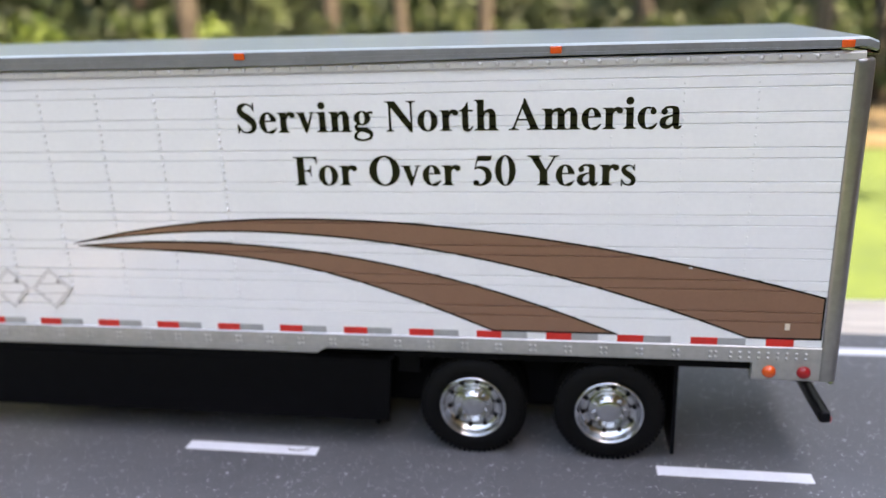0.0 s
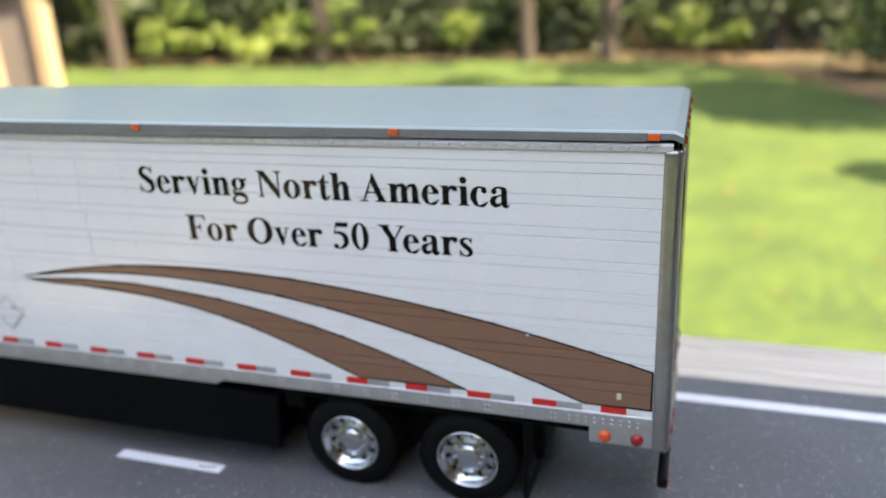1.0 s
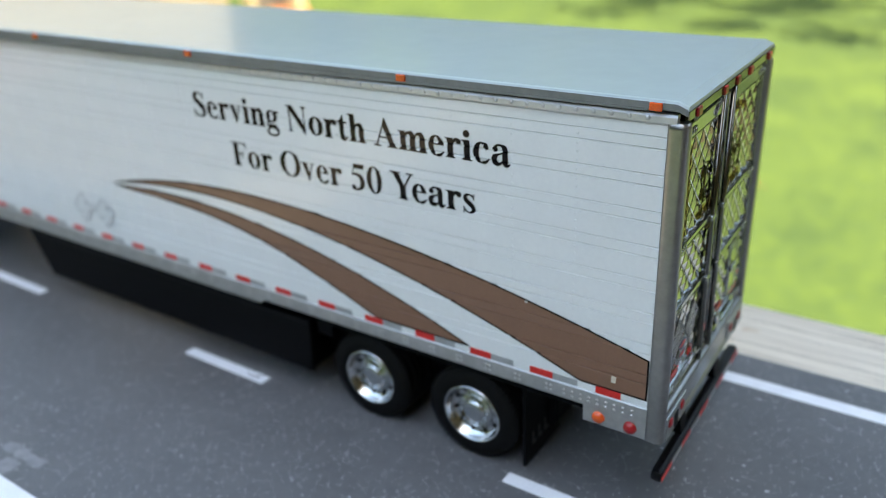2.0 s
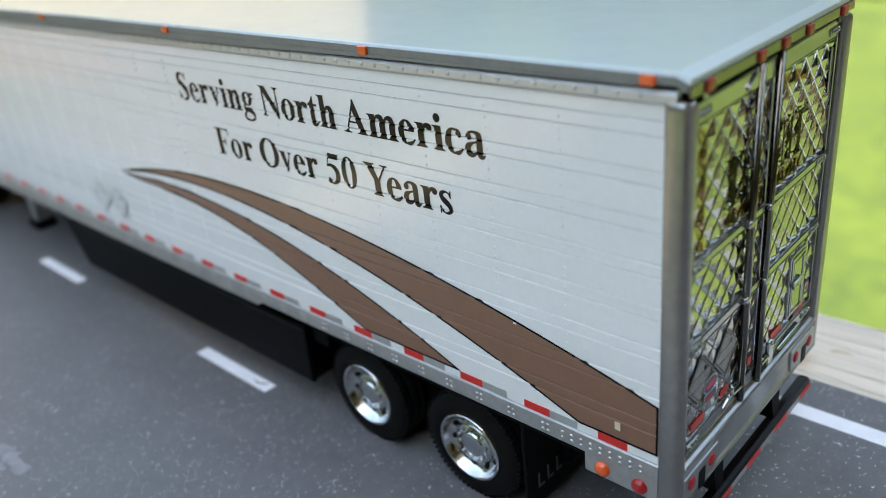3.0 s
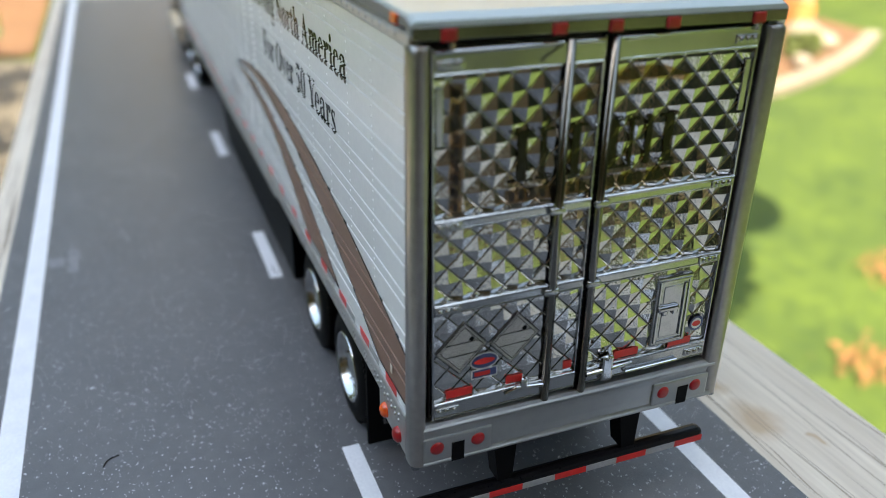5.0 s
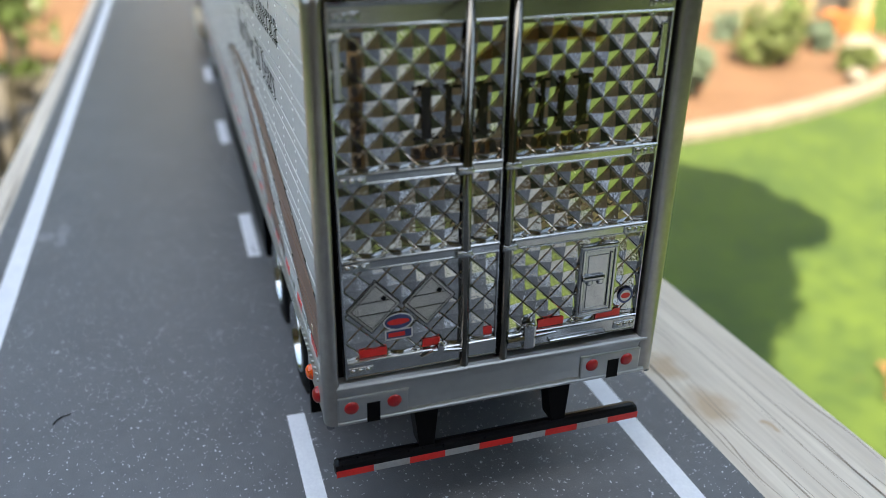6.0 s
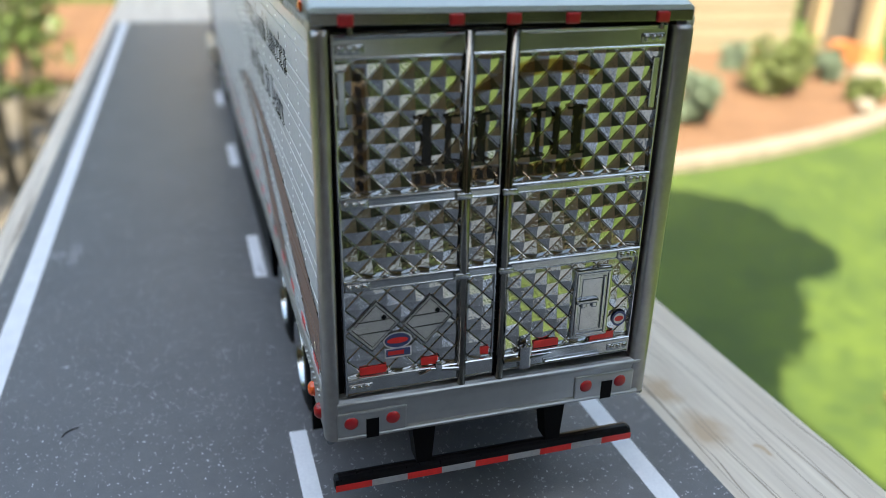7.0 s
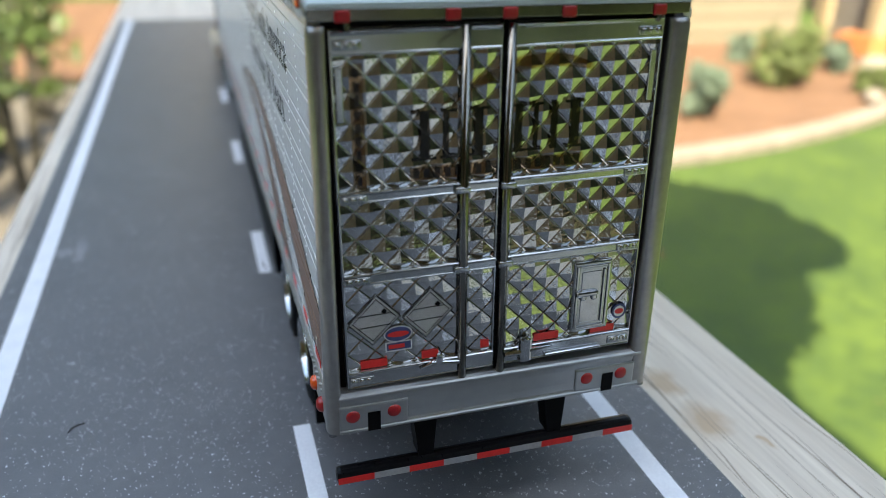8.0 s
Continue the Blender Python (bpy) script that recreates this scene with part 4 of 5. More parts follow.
for y0, y1 in ((0.0, 2.5), (38.0, 40.5)):
    tpart("side_fairing", boxed(-292, -257, y0 - 2.2 if y0 < 5 else y0, y1 if y0 < 5 else y1 + 2.2, 7.0, 14.5, bevel=1.6), M_CREAM, "cream side fairing")
    tpart("step_box", boxed(-330, -258, y0 + 1.2 if y0 < 5 else y0 - 1.0, y1 + 1.0 if y0 < 5 else y1 - 1.2, 2.5, 12.5, bevel=0.8), M_BLACK, "black step box under the cab")
    tpart("side_window", boxed(-327, -314, y0 + 2.9 if y0 < 5 else y1 - 3.5, y0 + 3.5 if y0 < 5 else y1 - 2.9, 32, 43, bevel=0.2), M_GLASS, "dark side window")
    tpart("cab_extender", boxed(-268, -258, y0 + 0.9 if y0 < 5 else 36.5, 2.5 if y0 < 5 else 38.1, 14, 57, bevel=0.6), M_GOLD, "bronze cab side extender")
for x, inset in ((-222.5, 1.2), (-246.0, 1.2), (-340.0, 4.5)):
    for left in (True, False):
        w = wheel(x, left, y_face=inset, parent=trailer)
        w.parent = tractor
        w.matrix_basis = Matrix.Translation((TX * MM, 0, 0)) @ w.matrix_basis
for x in (-222.5, -246.0):
    tpart("axle", tube(bmesh.new(), (x, 6, 8.15), (x, WID - 6, 8.15), 1.5), M_BLACK)

# ---- printed words on the side ----
# bold serif letters drawn with a pen: thousandths of an em across and up, capitals 676 high
ADVANCE = {"S": 556, "e": 444, "r": 444, "v": 500, "i": 278, "n": 556, "g": 500, "N": 722, "o": 500, "t": 333, "h": 556, "A": 722, "m": 833,
           "c": 444, "a": 500, "F": 611, "O": 778, "5": 500, "0": 500, "Y": 722, "s": 389, " ": 250}
KERN = {"Ye": -105, " A": -55, "Ov": -30, "Fo": -25, "rv": -10, " Y": -30}


class Pen:
    """Collects the flat pieces of one letter."""

    def __init__(self):
        self.pieces = []

    def poly(self, *pts):
        self.pieces.append([list(pts)])

    def rect(self, x0, x1, y0, y1):
        self.poly((x0, y0), (x1, y0), (x1, y1), (x0, y1))

    def ball(self, x, y, r):
        self.poly(*[(x + r * math.cos(q * 0.3307), y + r * math.sin(q * 0.3307)) for q in range(19)])

    def ring(self, cx, cy, rx, ry, thick, thin, a0=0, a1=360):
        """Part of a bowl, heavy at its sides and fine above and below."""
        n = max(6, int(abs(a1 - a0) / 9))
        rim = [radians(a0 + (a1 - a0) * k / n) for k in range(n + 1)]
        rx, thick, thin = rx + 5, thick + 16, thin + 6
        out = [(cx + rx * math.cos(a), cy + ry * math.sin(a)) for a in rim]
        inn = [(cx + (rx - thick) * math.cos(a), cy + (ry - thin) * math.sin(a)) for a in rim]
        self.pieces.append([[out[k], out[k + 1], inn[k + 1], inn[k]] for k in range(n)])

    def stroke(self, *pts):
        """A smooth stroke through (x, y, width)."""
        p = [np.array((x, y, w + 10), float) for x, y, w in pts]
        p = [2 * p[0] - p[1]] + p + [2 * p[-1] - p[-2]]
        line = []
        for a, b, c, d in zip(p, p[1:], p[2:], p[3:]):
            for k in range(6):
                t = k / 6
                line.append(0.5 * (2 * b + (c - a) * t + (2 * a - 5 * b + 4 * c - d) * t * t + (3 * b - a - 3 * c + d) * t ** 3))
        line.append(p[-2])
        way = np.gradient(np.array([v[:2] for v in line]), axis=0)
        way /= np.linalg.norm(way, axis=1)[:, None]
        lo = [(v[0] + w[1] * v[2] / 2, v[1] - w[0] * v[2] / 2) for v, w in zip(line, way)]
        hi = [(v[0] - w[1] * v[2] / 2, v[1] + w[0] * v[2] / 2) for v, w in zip(line, way)]
        self.pieces.append([[lo[k], lo[k + 1], hi[k + 1], hi[k]] for k in range(len(line) - 1)])

    def stem(self, x0, x1, y0, y1, foot=True, flag=False, cap=False):
        """An upright with a bracketed foot, a slanted flag or a capital's head."""
        x0, x1 = x0 - 6, x1 + 8
        self.rect(x0, x1, y0, y1)
        if foot:
            self.poly((x0 - 58, 0), (x1 + 58, 0), (x1 + 58, 22), (x1 + 22, 32), (x1, 62), (x0, 62), (x0 - 22, 32), (x0 - 58, 22))
        if flag:
            self.poly((x0 - 62, y1), (x1, y1), (x1, y1 - 60), (x0, y1 - 74), (x0 - 22, y1 - 32), (x0 - 62, y1 - 22))
        if cap:
            self.poly((x0 - 70, y1), (x1 + 70, y1), (x1 + 70, y1 - 22), (x1 + 24, y1 - 32), (x1, y1 - 62), (x0, y1 - 62), (x0 - 24, y1 - 32), (x0 - 70, y1 - 22))

    def arch(self, x0, x1):
        """The shoulder of n, m and h from the stem ending at x0 to the one that begins at x1."""
        self.stroke((x0 - 10, 335, 40), (x0 + 30, 395, 44), (x0 + 82, 428, 66), (x1 + 42, 418, 110), (x1 + 67, 350, 134), (x1 + 69, 290, 139))


def letter(ch):
    p = Pen()
    if ch == "S":
        p.stroke((462, 505, 18), (425, 592, 30), (305, 660, 36), (182, 622, 96), (132, 530, 128), (188, 430, 150), (318, 338, 160), (425, 240, 142), (442, 140, 118), (392, 50, 84), (275, 8, 36), (140, 55, 30), (72, 205, 18))
        p.poly((478, 692), (452, 692), (432, 612), (456, 540), (478, 470))
        p.poly((50, -14), (78, -14), (100, 70), (74, 140), (50, 218))
    elif ch == "e":
        p.ring(228, 230, 205, 243, 130, 34, 8, 292)
        p.stroke((258, 10, 58), (330, 26, 66), (385, 66, 36), (424, 118, 22))
        p.rect(110, 430, 250, 286)
    elif ch == "c":
        p.ring(232, 230, 208, 243, 134, 34, 62, 292)
        p.stroke((262, 10, 58), (330, 26, 66), (388, 70, 36), (424, 118, 22))
        p.stroke((300, 448, 36), (352, 424, 50), (372, 385, 50))
        p.ball(346, 368, 66)
    elif ch == "o":
        p.ring(250, 230, 226, 243, 134, 32)
    elif ch == "0":
        p.ring(250, 338, 226, 352, 130, 28)
    elif ch == "O":
        p.ring(389, 336, 356, 356, 166, 34)
    elif ch == "r":
        p.stem(85, 224, 0, 461, flag=True)
        p.stroke((214, 320, 40), (250, 392, 58), (310, 430, 80), (372, 420, 84))
        p.ball(374, 398, 70)
    elif ch == "v":
        p.poly((72, 440), (226, 440), (306, 165), (276, -14), (236, -14))
        p.poly((236, -14), (276, -14), (430, 440), (386, 440), (270, 110))
        p.rect(20, 254, 436, 461)
        p.rect(338, 484, 436, 461)
    elif ch == "i":
        p.stem(72, 211, 0, 461, flag=True)
        p.ball(138, 600, 84)
    elif ch == "n":
        p.stem(82, 221, 0, 461, flag=True)
        p.stem(342, 481, 0, 320)
        p.arch(221, 342)
    elif ch == "h":
        p.stem(82, 221, 0, 676, flag=True)
        p.stem(342, 481, 0, 320)
        p.arch(221, 342)
    elif ch == "m":
        p.stem(82, 221, 0, 461, flag=True)
        p.stem(350, 489, 0, 320)
        p.stem(618, 757, 0, 320)
        p.arch(221, 350)
        p.arch(489, 618)
    elif ch == "g":
        p.ring(232, 308, 188, 164, 118, 28)
        p.stroke((352, 420, 34), (410, 432, 46), (482, 432, 50))
        p.stroke((150, 180, 30), (92, 128, 60), (100, 72, 72), (180, 52, 92), (300, 40, 100), (400, -5, 96), (432, -75, 66), (390, -150, 48), (250, -190, 40), (110, -165, 56), (62, -100, 72), (100, -30, 50), (160, 10, 30))
    elif ch == "a":
        p.rect(296, 432, 70, 345)
        p.stroke((364, 335, 136), (350, 410, 112), (270, 452, 46), (190, 450, 40), (120, 415, 46))
        p.ball(128, 362, 66)
        p.stroke((306, 286, 30), (210, 250, 40), (120, 190, 112), (102, 105, 126), (150, 42, 96), (230, 40, 60), (306, 92, 34))
        p.stroke((362, 110, 138), (382, 45, 110), (420, 22, 72), (462, 40, 36), (486, 70, 20))
    elif ch == "t":
        p.rect(76, 214, 80, 440)
        p.poly((18, 418), (18, 436), (90, 490), (150, 560), (190, 630), (214, 630), (214, 418))
        p.rect(18, 318, 418, 461)
        p.stroke((145, 110, 138), (160, 50, 116), (205, 20, 76), (262, 36, 40), (314, 92, 22))
    elif ch == "s":
        p.stroke((318, 330, 16), (292, 402, 26), (205, 444, 30), (112, 408, 76), (92, 345, 92), (140, 278, 112), (228, 215, 116), (296, 145, 100), (292, 65, 86), (205, 8, 32), (102, 45, 26), (54, 150, 16))
        p.poly((332, 474), (312, 474), (300, 430), (316, 380), (332, 320))
        p.poly((36, -14), (58, -14), (74, 38), (56, 90), (36, 156))
    elif ch == "N":
        p.stem(100, 142, 0, 640)
        p.poly((70, 676), (238, 676), (628, 150), (628, -18), (572, -18), (70, 640))
        p.poly((16, 676), (110, 676), (110, 612), (60, 650), (16, 654))
        p.rect(586, 628, -18, 650)
        p.poly((498, 676), (712, 676), (712, 654), (660, 644), (628, 610), (586, 610), (554, 644), (498, 654))
    elif ch == "A":
        p.poly((342, 690), (378, 690), (650, 50), (480, 50), (300, 500))
        p.poly((342, 690), (318, 590), (98, 50), (146, 50), (345, 545), (366, 600))
        p.rect(190, 480, 208, 246)
        p.poly((8, 0), (236, 0), (236, 22), (180, 34), (140, 66), (104, 66), (66, 34), (8, 22))
        p.poly((404, 0), (712, 0), (712, 22), (668, 34), (640, 66), (482, 66), (462, 34), (404, 22))
    elif ch == "F":
        p.stem(106, 264, 0, 676)
        p.rect(16, 580, 642, 676)
        p.poly((16, 676), (130, 676), (130, 600), (106, 620), (70, 648), (16, 654))
        p.poly((584, 676), (480, 676), (480, 644), (540, 600), (562, 500), (584, 500))
        p.poly((250, 326), (250, 364), (360, 366), (402, 400), (416, 470), (438, 470), (438, 220), (416, 220), (402, 290), (360, 324))
    elif ch == "Y":
        p.poly((70, 654), (262, 654), (452, 300), (300, 300))
        p.stem(292, 448, 0, 330)
        p.poly((600, 660), (650, 660), (440, 300), (396, 320))
        p.poly((14, 676), (334, 676), (334, 654), (270, 640), (60, 640), (14, 654))
        p.poly((488, 676), (706, 676), (706, 654), (654, 640), (570, 640), (488, 654))
    elif ch == "5":
        p.poly((132, 676), (430, 676), (470, 690), (420, 556), (116, 556))
        p.poly((132, 676), (150, 600), (88, 400), (58, 372))
        p.stroke((62, 382, 26), (180, 412, 60), (318, 360, 112), (376, 250, 134), (364, 140, 120), (290, 50, 76), (200, 8, 36), (110, 24, 40))
        p.ball(92, 58, 66)
    return p.pieces


def word_line(text, x0, x1, base, cap, name):
    pairs = [KERN.get(a_ + b_, 0) for a_, b_ in zip(" " + text, text)]
    unit, up = (x1 - x0) / (sum(ADVANCE[c] for c in text) + sum(pairs)), cap / 676
    pen = x0
    out = bmesh.new()
    for ch, nudge in zip(text, pairs):
        pen += nudge * unit
        for n_, piece in enumerate(letter(ch)):
            for face in piece:
                out.faces.new([out.verts.new((pen + gx * unit, -0.003 * n_, base + gy * up)) for gx, gy in face])
        pen += ADVANCE[ch] * unit
    for cut in BREAKS:
        if base - 2 < cut < base + cap + 1:
            bmesh.ops.bisect_plane(out, geom=list(out.verts) + list(out.edges) + list(out.faces), plane_co=(0, 0, cut), plane_no=(0, 0, 1))
    for v in out.verts:
        v.co.y += rib_y(v.co.z) - 0.035
    return part(name, out, M_INK, trailer, "black printed words")


word_line("Serving North America", -83.2, -21.9, 50.9, 4.15, "lettering")
word_line("For Over 50 Years", -75.3, -27.3, 43.3, 4.15, "lettering")


# ---- outdoors ----
GROUND = -1.8


def sheet(name, x0, x1, y0, y1, z, mt, label, category, nx=1, ny=1):
    bm = bmesh.new()
    bmesh.ops.create_grid(bm, x_segments=nx, y_segments=ny, size=0.5, matrix=Matrix.Translation(((x0 + x1) / 2, (y0 + y1) / 2, z)) @ Matrix.Diagonal((x1 - x0, y1 - y0, 1, 1)))
    return tagged(part(name, bm, mt, None, scale=1.0), label, category, kind="structure")


sheet("ground", -400, 400, -400, 400, GROUND, M_LAWN, "sunlit mown lawn with patches of shade", "lawn")
# deck floor and railing posts under the board
deck = tagged(part("deck_floor", boxed(-2.3, 2.37, -3.6, 0.10, -1.01, -0.975), M_DECK, None, scale=1.0), "weathered wooden deck floor of long boards", "deck", kind="structure")
for k in range(26):
    part("deck_board", boxed(-2.3, 2.37, -3.597 + 0.14 * k, -3.463 + 0.14 * k, -0.974, -0.95), M_DECK, deck, scale=1.0)
for x in (-1.05, 0.8):
    p = tagged(part("railing_post", boxed(x - 0.045, x + 0.045, -0.04, 0.05, GROUND, -0.0395), M_WOOD, None, scale=1.0), "weathered wooden railing post under the board", "post", "railing posts", kind="structure")
for x, y in ((-1.05, -3.5), (2.2, -3.5), (0.6, -3.5), (2.2, 0.02)):
    tagged(part("deck_post", boxed(x - 0.06, x + 0.06, y - 0.06, y + 0.06, GROUND, -0.99), M_DECK, None, scale=1.0), "weathered square post under the deck", "post", "deck posts", kind="structure")

# unseen wall behind the deck, added to block the sun and darken reflections
behind = thing("sun_blocking_wall", "unseen tan sided wall with a dark window, added to shade the model", "wall", (2.4, 0, GROUND), kind="structure")
part("siding", boxed(0.0, 0.15, -5.2, 0.6, 0.0, 5.0), M_TAN_WALL, behind, "tan siding", scale=1.0)
for k in range(22):
    part("siding_board", boxed(-0.02, 0.0, -5.2, 0.6, 0.2 + 0.21 * k, 0.39 + 0.21 * k), M_TAN_WALL, behind, scale=1.0)
part("eaves", boxed(-0.85, 0.15, -5.2, 0.6, 5.003, 5.12), M_SHADE_WALL, behind, "pale boarded eaves", scale=1.0)
part("window_pane", boxed(-0.05, -0.03, -1.9, -0.75, 1.5, 2.9), M_GLASS, behind, "dark window pane", scale=1.0)
for a_ in ((-2.0, -1.9, 1.4, 3.0), (-0.75, -0.65, 1.4, 3.0), (-1.9, -0.75, 2.9, 3.0), (-1.9, -0.75, 1.4, 1.5)):
    part("window_frame", boxed(-0.06, -0.02, *a_), M_POST, behind, scale=1.0)

# unseen roof over the deck, added to cut sun and sky light
shading_roof = thing("shading_roof", "unseen boarded roof on square posts, added over the deck to block light", "roof", (0, 0, 0), kind="structure")
part("soffit", boxed(0.85, 2.38, -5.2, 0.6, 1.55, 1.58), M_TAN_WALL, shading_roof, "tan boarded soffit", scale=1.0)
part("fascia", boxed(0.8, 0.846, -5.2, 0.6, 1.5, 1.72), M_POST, shading_roof, scale=1.0)
part("shingles", boxed(0.85, 2.38, -5.2, 0.6, 1.584, 1.7), M_SHINGLE, shading_roof, "dark shingles", scale=1.0)
for y in (-3.5, -0.3):
    part("post", boxed(2.0, 2.12, y - 0.06, y + 0.06, -0.95, 1.55), M_POST, shading_roof, scale=1.0)

# cream house beyond the garden bed
house = thing("house", "cream sided house in sunlight beyond the garden bed", "house", (-9.3, 3.8, GROUND))
part("wall", boxed(-3.0, 0.0, -4.2, 4.3, 0.0, 6.4), M_CREAM_WALL, house, "cream lap siding", scale=1.0)
for k in range(28):
    part("siding_board", boxed(0.0, 0.02, -4.2, 4.3, 0.25 + 0.22 * k, 0.25 + 0.22 * k + 0.2), M_CREAM_WALL, house, scale=1.0)
part("roof", boxed(-3.4, 0.5, -4.6, 4.7, 6.4, 6.6), M_SHINGLE, house, "dark shingle roof", scale=1.0)

# timber porch at the end of the house
porch = thing("porch_frame", "pale timber porch frame with a grey screen between its posts", "porch", (-8.75, 8.9, GROUND))
for x, w_ in ((0.06, 0.22), (-0.92, 0.22)):
    part("post", boxed(x - w_ / 2, x + w_ / 2, -0.1, 0.1, 0.0, 2.1, bevel=0.01), M_POST, porch, scale=1.0)
part("beam", boxed(-1.5, 0.3, -0.08, 0.08, 1.88, 2.08, bevel=0.01), M_POST, porch, scale=1.0)
part("screen", boxed(-0.81, -0.05, 0.02, 0.05, 0.1, 1.88), M_SCREEN, porch, "grey insect screen", scale=1.0)

# garden bed with curved concrete edging
bm = bmesh.new()
edge_x = lambda y: -4.95 - 0.12 * (y - 3.5) - 0.06 * (y - 3.5) ** 2
N = 24
ys = [-0.6 + 9.4 * k / N for k in range(N + 1)]
near = [bm.verts.new((edge_x(y), y, GROUND + 0.05)) for y in ys]
far = [bm.verts.new((-9.3, y, GROUND + 0.12)) for y in ys]
for i in range(N):
    bm.faces.new((near[i], near[i + 1], far[i + 1], far[i]))
tagged(part("garden_bed", bm, M_MULCH, None, scale=1.0), "red-brown bark mulch garden bed", "mulch", kind="structure")
edging = thing("bed_edging", "pale curved concrete block edging of the garden bed", "edging", (0, 0, GROUND), kind="structure")
for k in range(37):
    y = -0.5 + 0.25 * k
    x = edge_x(y + 0.12)
    slope = math.atan2(edge_x(y + 0.25) - edge_x(y), 0.25)
    part("block", boxed(-0.09, 0.09, -0.125, 0.125, 0.0, 0.10, bevel=0.015), M_KERB, edging, scale=1.0, at=pose(x - 0.06, y + 0.12, 0, 0, 0, math.degrees(-slope)))
sheet("side_bed", -16, -9.0, -6.5, -0.9, GROUND + 0.03, M_MULCH, "red-brown bark mulch beside the house", "mulch")
sheet("patio", -8.8, -4.4, -5.5, -0.75, GROUND + 0.02, M_PATIO, "grey stone patio", "patio")


# ---- plants ----
def leaves(bm, centre, radius, count, size, rng, squash=0.8):
    """Scatters small bent leaf clumps inside an uneven ball."""
    for _ in range(count):
        d = Vector((rng.gauss(0, 1), rng.gauss(0, 1), rng.gauss(0, 1))).normalized() * radius * rng.random() ** 0.4
        d.z *= squash
        p = Vector(centre) + d
        m = Matrix.Translation(p) @ Euler((rng.uniform(0, 6.3), rng.uniform(0, 6.3), rng.uniform(0, 6.3))).to_matrix().to_4x4()
        s = size * rng.uniform(0.6, 1.4)
        q = [bm.verts.new(m @ Vector(c)) for c in ((-s, 0, 0), (0, -s * 0.45, s * 0.12), (s, 0, 0), (0, s * 0.45, s * 0.12))]
        bm.faces.new(q)


def tree(x, y, high, trunk, crown_low, spread, seed, dark=False, n=900):
    rng = random.Random(seed)
    t = thing("tree", "tall leafy woodland tree with a grey-brown trunk" if not dark else "woodland tree with shade put into its dark green leaf colour", "tree", (x, y, GROUND), "woodland trees")
    bm = bmesh.new()
    pts = [Vector((0, 0, -0.1))]
    for k in range(1, 7):
        pts.append(Vector((rng.uniform(-0.12, 0.12) * k * 0.5, rng.uniform(-0.12, 0.12) * k * 0.5, high * 0.9 * k / 6)))
    for k in range(6):
        tube(bm, pts[k], pts[k + 1], trunk * (1 - 0.13 * k), trunk * (1 - 0.13 * (k + 1)), 9)
    tips = []
    for k in range(9):
        b_ = pts[rng.randint(2, 5)].lerp(pts[6], rng.random() * 0.3)
        if b_.z < crown_low:
            b_ = Vector((0, 0, crown_low * rng.uniform(1.0, 1.3)))
        a_ = rng.uniform(0, 6.3)
        tip = b_ + Vector((math.cos(a_) * spread * rng.uniform(0.5, 1), math.sin(a_) * spread * rng.uniform(0.5, 1), rng.uniform(-0.2, 0.9)))
        tube(bm, b_, tip, trunk * 0.32, trunk * 0.1, 6)
        tips.append(tip)
    part("trunk", bm, M_BARK, t, "grey-brown trunk and limbs", scale=1.0)
    bm = bmesh.new()
    for tip in tips + [pts[6]]:
        leaves(bm, tip, spread * rng.uniform(0.35, 0.6), n // 10, 0.16, rng)
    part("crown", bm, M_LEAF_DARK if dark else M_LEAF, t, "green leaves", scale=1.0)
    return t


def bush(x, y, r, h, mt, label, seed, z=GROUND + 0.08):
    rng = random.Random(seed)
    t = thing("bush", label, "shrub", (x, y, z))
    bm = bmesh.new()
    for k in range(6):
        a_ = rng.uniform(0, 6.3)
        tube(bm, (0, 0, 0), (math.cos(a_) * r * 0.6, math.sin(a_) * r * 0.6, h * 0.7), 0.02, 0.008, 5)
    part("stem", bm, M_STEM, t, scale=1.0)
    bm = bmesh.new()
    for k in range(9):
        a_ = rng.uniform(0, 6.3)
        leaves(bm, (math.cos(a_) * r * 0.5, math.sin(a_) * r * 0.5, h * rng.uniform(0.15, 0.7)), r * 0.5, 110, 0.05, rng, 0.9)
    part("foliage", bm, mt, t, scale=1.0)


bush(-6.9, 5.98, 0.42, 0.85, M_SHRUB, "rounded bright green shrub in mulch", 3)
bush(-5.95, 4.36, 0.24, 0.62, M_SAGE, "small grey-green shrub in mulch", 4)
bush(-6.43, 6.75, 0.2, 0.36, M_SHRUB, "low olive shrub in mulch", 5)
bush(-7.4, 7.1, 0.18, 0.42, M_SAGE, "small dull green shrub in mulch", 6)
bush(-8.2, 6.35, 0.2, 0.36, M_SAGE, "small dull green shrub in mulch", 9)


def rock(x, y, r, h, seed):
    """A rounded uneven stone."""
    rng = random.Random(seed)
    bm = bmesh.new()
    bmesh.ops.create_icosphere(bm, subdivisions=2, radius=1.0)
    for v in bm.verts:
        v.co *= rng.uniform(0.85, 1.1)
        v.co = Vector((v.co.x * r, v.co.y * r * 0.8, v.co.z * h))
    tagged(part("rock", bm, M_KERB, None, scale=1.0, at=pose(x, y, GROUND + 0.1 + h * 0.4, 0, 0, seed * 40)), "pale rounded garden rock in mulch", "rock")


for k, (x, y, r, h) in enumerate(((-6.05, 6.37, 0.12, 0.08), (-6.9, 7.3, 0.3, 0.12), (-7.4, 7.7, 0.22, 0.1))):
    rock(x, y, r, h, k)
planter = thing("planter", "long orange terracotta planter box in mulch", "planter", (-8.25, 8.25, GROUND + 0.1))
